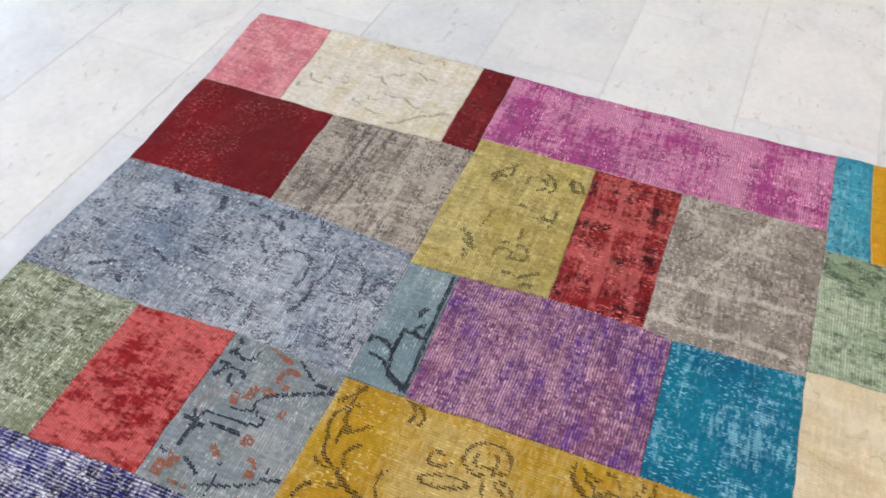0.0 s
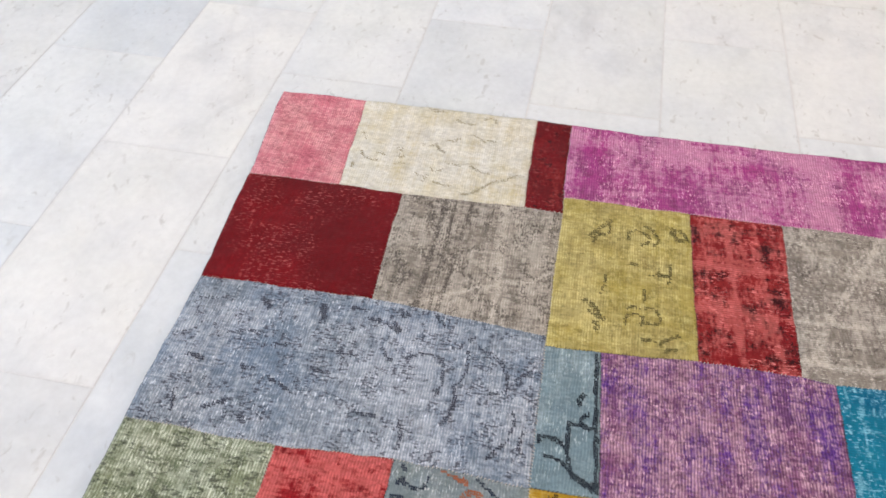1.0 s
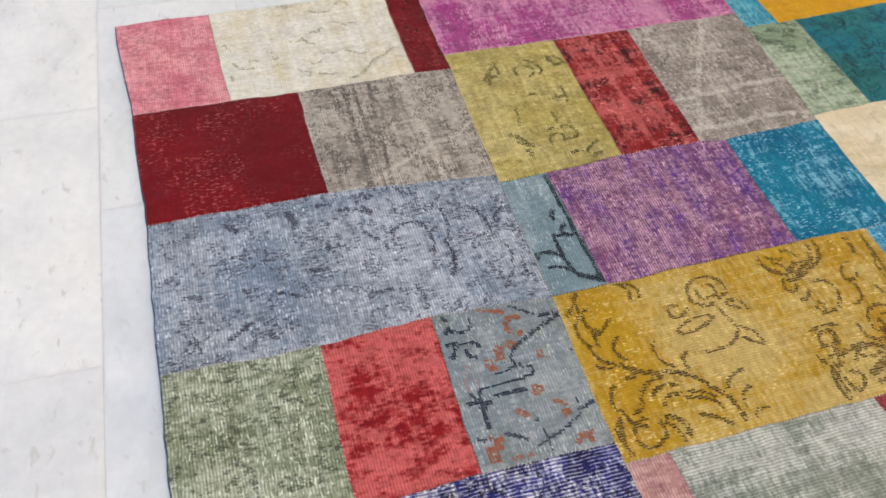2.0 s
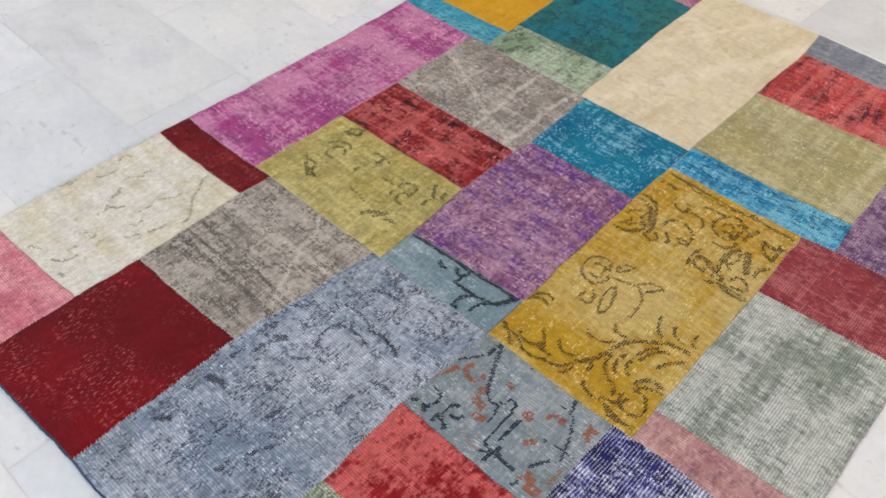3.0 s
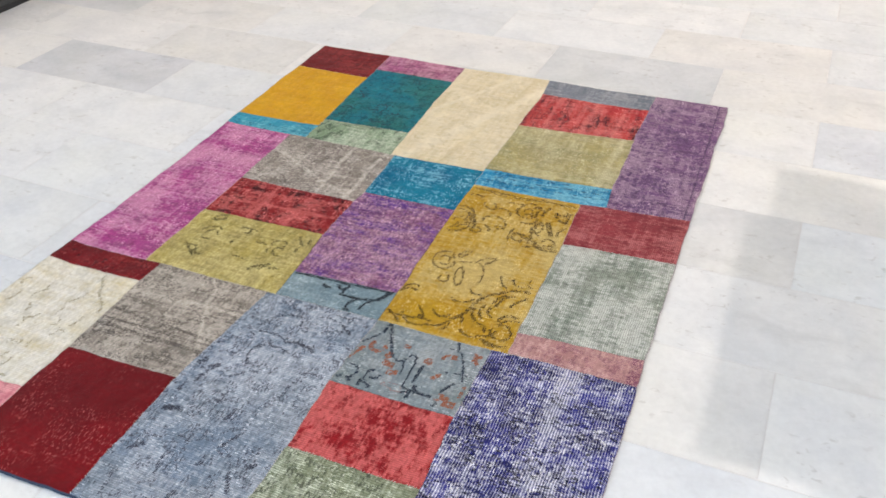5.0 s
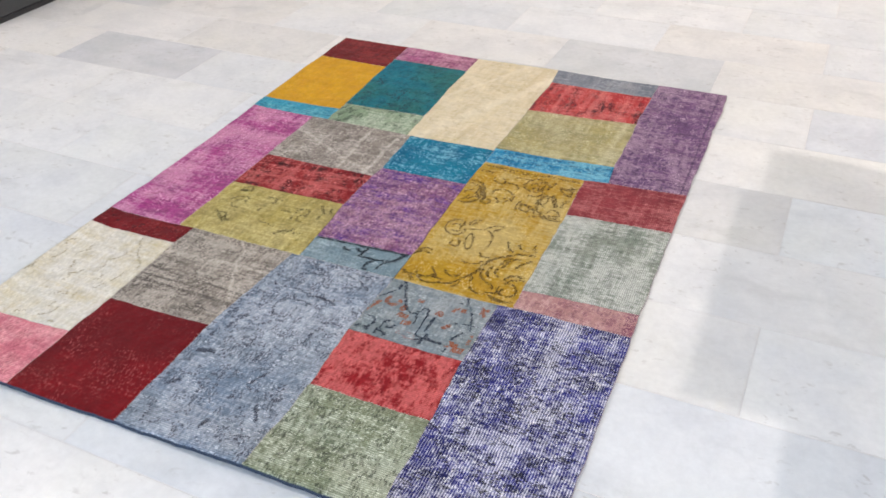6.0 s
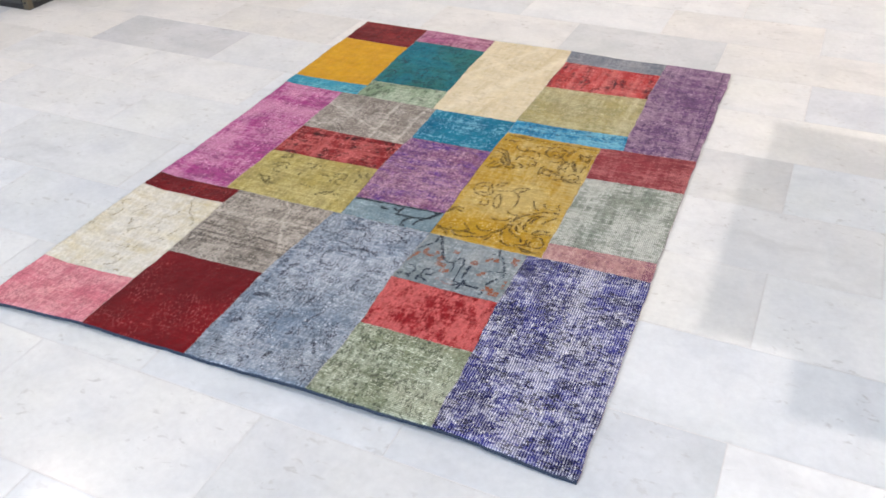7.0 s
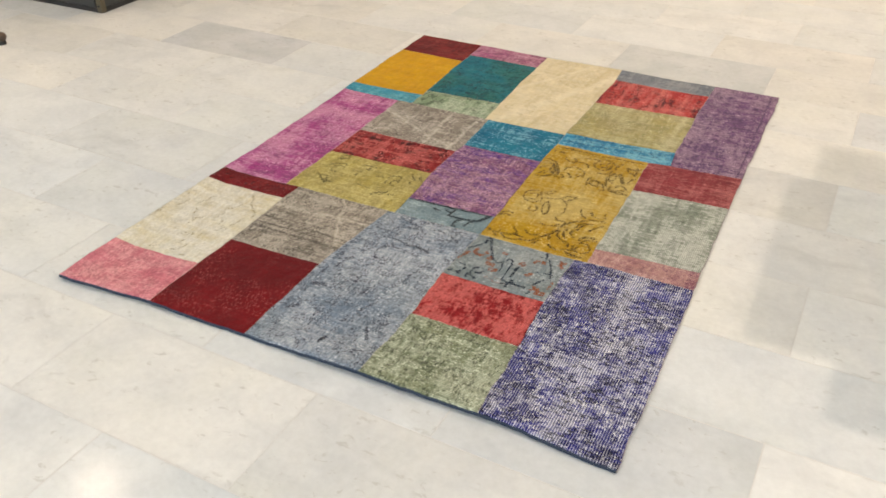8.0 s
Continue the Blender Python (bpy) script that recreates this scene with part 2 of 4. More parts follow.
def marble(name, light, grey, cloud=0.42, per_object=True):
    """Honed white marble: clouds, faint veins, small dark flecks and yellowish stains."""
    n = Nodes(name)
    where = n.node("ShaderNodeNewGeometry", 0)
    chance = n.node("ShaderNodeObjectInfo", 5) if per_object else n.node("ShaderNodeNewGeometry", 8)
    shifted = n.vec("ADD", where, n.node("ShaderNodeCombineXYZ", X=n.math("MULTIPLY", chance, 37.0), Y=n.math("MULTIPLY", chance, -23.0), Z=n.math("MULTIPLY", chance, 11.0)))
    clouds = n.noise(shifted, 6.0, 4.0, 0.58, 0.3)
    colour = n.mix(n.math("MULTIPLY", n.step(clouds, 0.3, 0.75), cloud * 1.7), light, grey)
    tone = n.step(chance, 0.0, 1.0, -0.07, 0.025)
    tilted = n.vec("ADD", n.vec("MULTIPLY", shifted, (2.2, 9.0, 1.0)), n.vec("MULTIPLY", n.node("ShaderNodeTexNoise", 1, Vector=shifted, Scale=3.0), (0.0, 3.5, 0.0)))
    vein = n.step(n.noise(tilted, 1.0, 4.0, 0.6), 0.52, 0.82)
    colour = n.mix(n.math("MULTIPLY", vein, 0.30), colour, tuple(c * 0.62 for c in grey))
    fleck = n.math("MULTIPLY", n.step(n.noise(n.vec("MULTIPLY", shifted, (1.0, 1.7, 1.0)), 30.0, 3.0, 0.6, 0.6), 0.59, 0.70), n.step(n.noise(shifted, 4.0, 2.0), 0.42, 0.56))
    colour = n.mix(n.math("MULTIPLY", fleck, 0.4), colour, (0.36, 0.34, 0.32))
    stain = n.math("MULTIPLY", n.step(n.noise(shifted, 2.6, 3.0), 0.35, 0.85), 0.35)
    colour = n.mix(stain, colour, (light[0] * 0.97, light[1] * 0.96, light[2] * 0.84))
    if per_object:
        place = n.tree.nodes.new("ShaderNodeSeparateXYZ")
        n.put(n.node("ShaderNodeTexCoord", 3), place.inputs[0])
        inset = n.math("MINIMUM", n.math("SUBTRACT", LENGTH / 2, n.math("ABSOLUTE", place.outputs[0])), n.math("SUBTRACT", ROW / 2, n.math("ABSOLUTE", place.outputs[1])))
        rim = n.math("MULTIPLY", n.step(n.math("ADD", inset, n.math("MULTIPLY", n.noise(shifted, 26.0, 3.0), 0.010)), 0.014, 0.003), n.step(n.noise(shifted, 9.0, 2.0), 0.35, 0.65, 0.06, 0.30))
        colour = n.mix(rim, colour, (0.50, 0.49, 0.48))
    gain = n.math("ADD", tone, n.step(n.noise(shifted, 55.0, 4.0, 0.65), 0.2, 0.8, 0.955, 1.045))
    hue = n.math("SINE", n.math("MULTIPLY", chance, 61.0))
    colour = n.mix(1.0, colour, n.node("ShaderNodeCombineColor", Red=n.math("ADD", gain, n.math("MULTIPLY", hue, 0.022)), Green=gain, Blue=n.math("ADD", gain, n.math("MULTIPLY", hue, -0.026))), "MULTIPLY")
    n.put(colour, n.bsdf.inputs["Base Color"])
    n.put(n.step(n.noise(shifted, 3.0, 1.0), 0.2, 0.8, 0.18, 0.23), n.bsdf.inputs["Roughness"])
    return n.mat


# ---- materials ----
ROW, LENGTH = 0.307, 0.620
marble_white = marble("white_marble", (0.735, 0.745, 0.745), (0.60, 0.62, 0.64))
marble_grey = marble("grey_marble", (0.66, 0.675, 0.70), (0.54, 0.56, 0.595), 0.6)
marble_pale = marble("pale_grey_marble", (0.66, 0.67, 0.675), (0.54, 0.56, 0.58), 0.5)
marble_far = marble("far_marble", (0.735, 0.745, 0.745), (0.60, 0.62, 0.64), 0.35, False)
grout = plain("tile_grout", (0.60, 0.59, 0.58), 0.9, 0.0, 0.15, 9.0, 0.0006)
wall_paint = plain("cream_wall_paint", (0.78, 0.74, 0.68), 0.75, 0.0, 0.04, 2.0)
ceiling_paint = plain("white_ceiling_paint", (0.80, 0.79, 0.77), 0.8, 0.0, 0.03, 2.0)
# Edge yarn darkened to carry the shade under the lifted front edge.
shaded_binding_yarn = plain("shaded_slate_blue_yarn", (0.020, 0.031, 0.055), 0.95, 0.0, 0.3, 60.0, 0.0012)
edge_yarn = plain("grey_mauve_edge_yarn", (0.27, 0.235, 0.25), 0.95, 0.0, 0.3, 60.0, 0.0008)
backing_cloth = plain("grey_backing_cloth", (0.20, 0.19, 0.18), 0.95, 0.0, 0.2, 60.0, 0.0008)
dark_thread = plain("dark_brown_thread", (0.045, 0.035, 0.035), 0.95, 0.0, 0.3, 90.0)
pale_thread = plain("pale_linen_thread", (0.46, 0.42, 0.37), 0.95, 0.0, 0.2, 90.0)
dark_panel = plain("charcoal_laminate", (0.035, 0.036, 0.038), 0.42, 0.0, 0.25, 8.0)
black_base = plain("black_plinth", (0.012, 0.012, 0.014), 0.5, 0.0, 0.2, 10.0)
olive_metal = plain("olive_brown_metal", (0.13, 0.11, 0.075), 0.45, 0.5, 0.2, 20.0)
brown_wood = plain("dark_brown_wood", (0.075, 0.045, 0.03), 0.5, 0.0, 0.3, 30.0)
rubber = plain("black_rubber", (0.02, 0.02, 0.02), 0.7, 0.0, 0.2, 30.0)
lamp_trim = plain("white_lamp_trim", (0.75, 0.74, 0.72), 0.4, 0.0, 0.03, 10.0)

# ---- the room ----
floor = tagged(new("floor"), "white and pale grey marble tile floor in staggered rows", "floor", kind="structure")
ceiling_bm = box_bm(ROOM_X0 - 0.2, ROOM_X1 + 0.2, ROOM_Y0 - 0.2, ROOM_Y1 + 0.2, ROOM_H, ROOM_H + 0.2)
tagged(part("ceiling", ceiling_bm, ceiling_paint, None), "plain white painted ceiling", "ceiling", kind="structure")


def wall(name, label, *box):
    ob = part(name, box_bm(*box), wall_paint, None)
    return tagged(ob, label, "wall", kind="structure")


wall("wall_north", "plain cream painted wall", ROOM_X0 - 0.2, ROOM_X1 + 0.2, ROOM_Y1, ROOM_Y1 + 0.2, 0, ROOM_H)
wall("wall_west", "plain cream painted wall", ROOM_X0 - 0.2, ROOM_X0, ROOM_Y0, ROOM_Y1, 0, ROOM_H)
wall("wall_east", "plain cream painted wall", ROOM_X1, ROOM_X1 + 0.2, ROOM_Y0, ROOM_Y1, 0, ROOM_H)
front = box_bm(ROOM_X0 - 0.2, -3.3, ROOM_Y0 - 0.2, ROOM_Y0, 0, ROOM_H)
box_bm(4.9, ROOM_X1 + 0.2, ROOM_Y0 - 0.2, ROOM_Y0, 0, ROOM_H, bm=front)
box_bm(-3.3, 4.9, ROOM_Y0 - 0.2, ROOM_Y0, 2.75, ROOM_H, bm=front)
box_bm(-3.3, 4.9, ROOM_Y0 - 0.2, ROOM_Y0, 0, 0.12, bm=front)
tagged(part("wall_south", front, wall_paint, None), "cream wall with a wide open shop front", "wall", kind="structure")

# Unseen stepped block, added only to cast a stepped shadow on the floor.
shadow_block = box_bm(3.0, 3.12, 0.674, 1.22, 0, 1.085)
box_bm(3.0, 3.12, 0.523, 0.674, 0, 0.972, bm=shadow_block)
box_bm(3.0, 3.12, 1.22, 1.41, 0, 1.055, bm=shadow_block)
tagged(part("unseen_shadow_block", shadow_block, wall_paint, None), "low cream stepped block, unseen, added to cast a shadow", "wall", kind="structure")

# Trim rings added round the unseen ceiling lamps.
for lx, ly, size, watts in UNSEEN_LAMPS:
    bm = bmesh.new()
    rings = []
    inner = max(0.105, size / 2 + 0.02)
    for radius, z in ((inner, ROOM_H - 0.001), (inner + 0.03, ROOM_H - 0.001), (inner + 0.03, ROOM_H - 0.012), (inner + 0.003, ROOM_H - 0.016), (inner, ROOM_H - 0.001)):
        rings.append([bm.verts.new((lx + radius * math.cos(a * math.tau / 24), ly + radius * math.sin(a * math.tau / 24), z)) for a in range(24)])
    for r0, r1 in zip(rings, rings[1:]):
        for a in range(24):
            bm.faces.new((r0[a], r0[(a + 1) % 24], r1[(a + 1) % 24], r1[a]))
    tagged(part("unseen_lamp_trim", bm, lamp_trim, None), "round white trim ring of an unseen ceiling lamp", "ceiling light", "ceiling downlights")

# ---- the rug ----
# Rug axes: x across the short side, y along the long side, from the pink corner.
K = 0.95
RUG_W, RUG_L = 1.6 * K, 2.17 * K


def ease(v):
    v = min(1.0, max(0.0, v))
    return v * v * (3 - 2 * v)


def glide(table, at, column=1):
    """A smooth value between the rows of a short table, whose first column runs along."""
    for a, b in zip(table, table[1:]):
        if at < b[0]:
            return a[column] + (b[column] - a[column]) * ease((at - a[0]) / (b[0] - a[0]))
    return table[-1][column]


def along(line, at):
    """A seam's place: one number, or a bent line of (place along, place across)."""
    if isinstance(line, (int, float)):
        return line
    for a, b in zip(line, line[1:]):
        if at <= b[0]:
            break
    return a[1] + (b[1] - a[1]) * min(1.0, max(0.0, (at - a[0]) / (b[0] - a[0])))


# The front edge along the short side: how far it is drawn in and how high it lifts; then the lift of the long side, and the far edge's line.
FRONT = [(0.0, -0.0133, 0.0125), (0.19, 0.003, 0.0105), (0.39, 0.0114, 0.0055), (0.60, 0.009, 0.0140), (0.79, 0.0125, 0.0110), (1.0, -0.003, 0.0035)]
SIDE = [(0.0, 0.0125), (0.20, 0.0125), (0.58, 0.0095), (0.72, 0.0065), (1.0, 0.004), (2.1, 0.005)]
FAR = [(0.0, 0.006), (0.19, 0.0), (0.39, -0.011), (0.60, -0.015), (0.84, -0.021), (1.0, -0.020)]


def lie(x, y):
    """How the cloth lies on the floor: drawn and lifted edges, small waves; returns x, y and its lift."""
    n1 = noise.noise((x * 4.0, y * 4.0, 3.1))
    n2 = noise.noise((x * 9.0, y * 9.0, 7.7))
    flat = 0.0012 + 0.0017 * (n1 + 0.5 * n2 + 0.8)
    s = min(1.0, max(0.0, x / RUG_W))
    front = ease(1 - y / 0.16) * max(0.0, glide(FRONT, s, 2) + 0.002 * n2)
    side = ease(1 - x / 0.10) * max(0.0, glide(SIDE, y) + 0.0015 * n2)
    far = ease(1 - (RUG_L - y) / 0.12) * 0.004 * max(0.0, 0.4 + noise.noise((x * 4.0, 0.9, 9.1)))
    lift = max(flat, front, side, far)
    skew = ease(1 - y / 0.24) * glide(FRONT, s) + ease((y / RUG_L - 0.88) / 0.12) * glide(FAR, s)
    flare = 0.011 * s * ease((y / RUG_L - 0.5) / 0.5)
    edge_x = 0.0035 * (noise.noise((0.0, y * 6.0, 2.0)) + 0.9 * noise.noise((1.0, y * 15.0, 2.0)))
    edge_y = 0.003 * (noise.noise((x * 5.0, 0.0, 4.0)) + 0.5 * noise.noise((x * 12.0, 2.0, 4.0)))
    bow = 0.006 * ease(1 - x / 0.2) * ease((y - 0.62) / 0.2) * ease((1.5 - y) / 0.2)
    seam_x = 0.0015 * noise.noise((x * 31.0, y * 31.0, 11.0)) + 0.0012 * noise.noise((x * 90.0, y * 90.0, 3.0))
    seam_y = 0.0015 * noise.noise((x * 31.0, y * 31.0, 17.0)) + 0.0012 * noise.noise((x * 90.0, y * 90.0, 23.0))
    return x + edge_x + flare + bow + seam_x, y + skew + edge_y + seam_y, lift


THICK = 0.0056
rug = tagged(new("patchwork_rug"), "patchwork rug of worn overdyed carpet pieces on marble floor", "rug")


def cloth_patch(left, right, low, high, material, label):
    """One sewn carpet piece between four seams: a fine grid with rolled edges and a skirt down to the backing."""
    mid_x, mid_y = (along(left, 1.0) + along(right, 1.0)) / 2, (along(low, 1.0) + along(high, 1.0)) / 2
    wide, deep = (along(right, mid_y) - along(left, mid_y)) * K, (along(high, mid_x) - along(low, mid_x)) * K
    gap = 0.00012
    nx, ny = max(4, round(wide / 0.007)), max(4, round(deep / 0.007))

    def stations(length, n):
        inner = [0.0, 0.0018, 0.006]
        middle = [0.006 + (length - 0.012) * i / n for i in range(1, n)]
        return inner + middle + [length - v for v in reversed(inner)]

    us, vs = stations(wide - 2 * gap, nx), stations(deep - 2 * gap, ny)
    wu, wv = us[-1], vs[-1]
    verts, faces = [], []
    for v in vs:
        for u in us:
            s, t = u / wu, v / wv
            x, y = mid_x, along(low, mid_x) + (along(high, mid_x) - along(low, mid_x)) * t
            for _ in range(2):
                x = along(left, y) + (along(right, y) - along(left, y)) * s
                y = along(low, x) + (along(high, x) - along(low, x)) * t
            px, py, lift = lie(x * K + gap * (1 - 2 * s), y * K + gap * (1 - 2 * t))
            d = min(u, wu - u, v, wv - v)
            roll = 0.0011 * (1 - min(1.0, d / 0.006)) ** 2
            verts.append((px, py, lift + THICK - roll + 0.0004 * noise.noise((px * 60, py * 60, 0.0))))
    cols, rows = len(us), len(vs)
    for j in range(rows - 1):
        for i in range(cols - 1):
            a = j * cols + i
            faces.append((a, a + 1, a + cols + 1, a + cols))
    rim = [i for i in range(cols)] + [j * cols + cols - 1 for j in range(1, rows)] + [(rows - 1) * cols + i for i in range(cols - 2, -1, -1)] + [j * cols for j in range(rows - 2, 0, -1)]
    base = len(verts)
    for k in rim:
        px, py, pz = verts[k]
        verts.append((px, py, max(0.0006, pz - THICK + 0.0022)))
    for i in range(len(rim)):
        j = (i + 1) % len(rim)
        faces.append((rim[j], rim[i], base + i, base + j))
    ob = mesh_ob("patch", verts, faces, material, rug, label, True)
    return ob


def C(*v):
    return rgb(*v)


# The seams between the pieces: lines across (x along y) and lines along (y along x), as shares of a metre before the cloth is scaled.
X1 = [(0, 0.312), (0.204, 0.302), (0.354, 0.307), (0.62, 0.302), (0.702, 0.307)]
X1B = [(0.702, 0.257), (0.975, 0.259), (1.163, 0.261), (1.46, 0.258)]
XS = [(1.46, 0.318), (1.55, 0.318), (1.96, 0.302), (2.17, 0.298)]
X2 = [(0, 0.621), (0.357, 0.615), (0.702, 0.646)]
X2B = [(0.702, 0.671), (0.809, 0.668), (0.98, 0.655), (1.164, 0.657), (1.22, 0.664), (1.455, 0.653)]
XC = [(1.455, 0.640), (1.609, 0.633), (2.03, 0.620), (2.17, 0.622)]
X3 = [(0, 0.960), (0.275, 0.959), (0.476, 0.950), (0.702, 0.962), (0.81, 0.963), (1.22, 0.956), (1.455, 0.959), (1.78, 0.964), (2.04, 0.967), (2.17, 0.959)]
X4 = [(0, 1.271), (0.275, 1.262), (0.476, 1.254), (0.702, 1.258)]
X5 = [(0.702, 1.299), (1.167, 1.296), (1.375, 1.290)]
X6 = [(1.375, 1.364), (1.485, 1.356), (1.804, 1.349), (2.04, 1.347), (2.17, 1.352)]
YA, YB, YMID, YF, YH = [(0, 0.199), (0.305, 0.206)], 0.619, 0.702, 1.163, 1.220
YC, YY, YD = [(0, 1.546), (0.318, 1.549)], [(0, 1.966), (0.302, 1.954)], [(0.307, 0.351), (0.616, 0.360)]
YE, YM = [(0.259, 0.971), (0.656, 0.981)], [(0, 1.468), (0.318, 1.462), (0.654, 1.455), (0.96, 1.455)]
YS, YG, YZ = [(0.318, 1.597), (0.633, 1.609)], [(0.668, 0.805), (0.963, 0.814)], [(0.96, 1.472), (1.36, 1.484)]
YR, YK = [(0.96, 1.373), (1.29, 1.375), (1.364, 1.380), (1.6, 1.400)], [(0.964, 1.783), (1.349, 1.804)]
YO, YP = [(1.299, 0.779), (1.6, 0.792)], [(1.296, 1.167), (1.6, 1.182)]
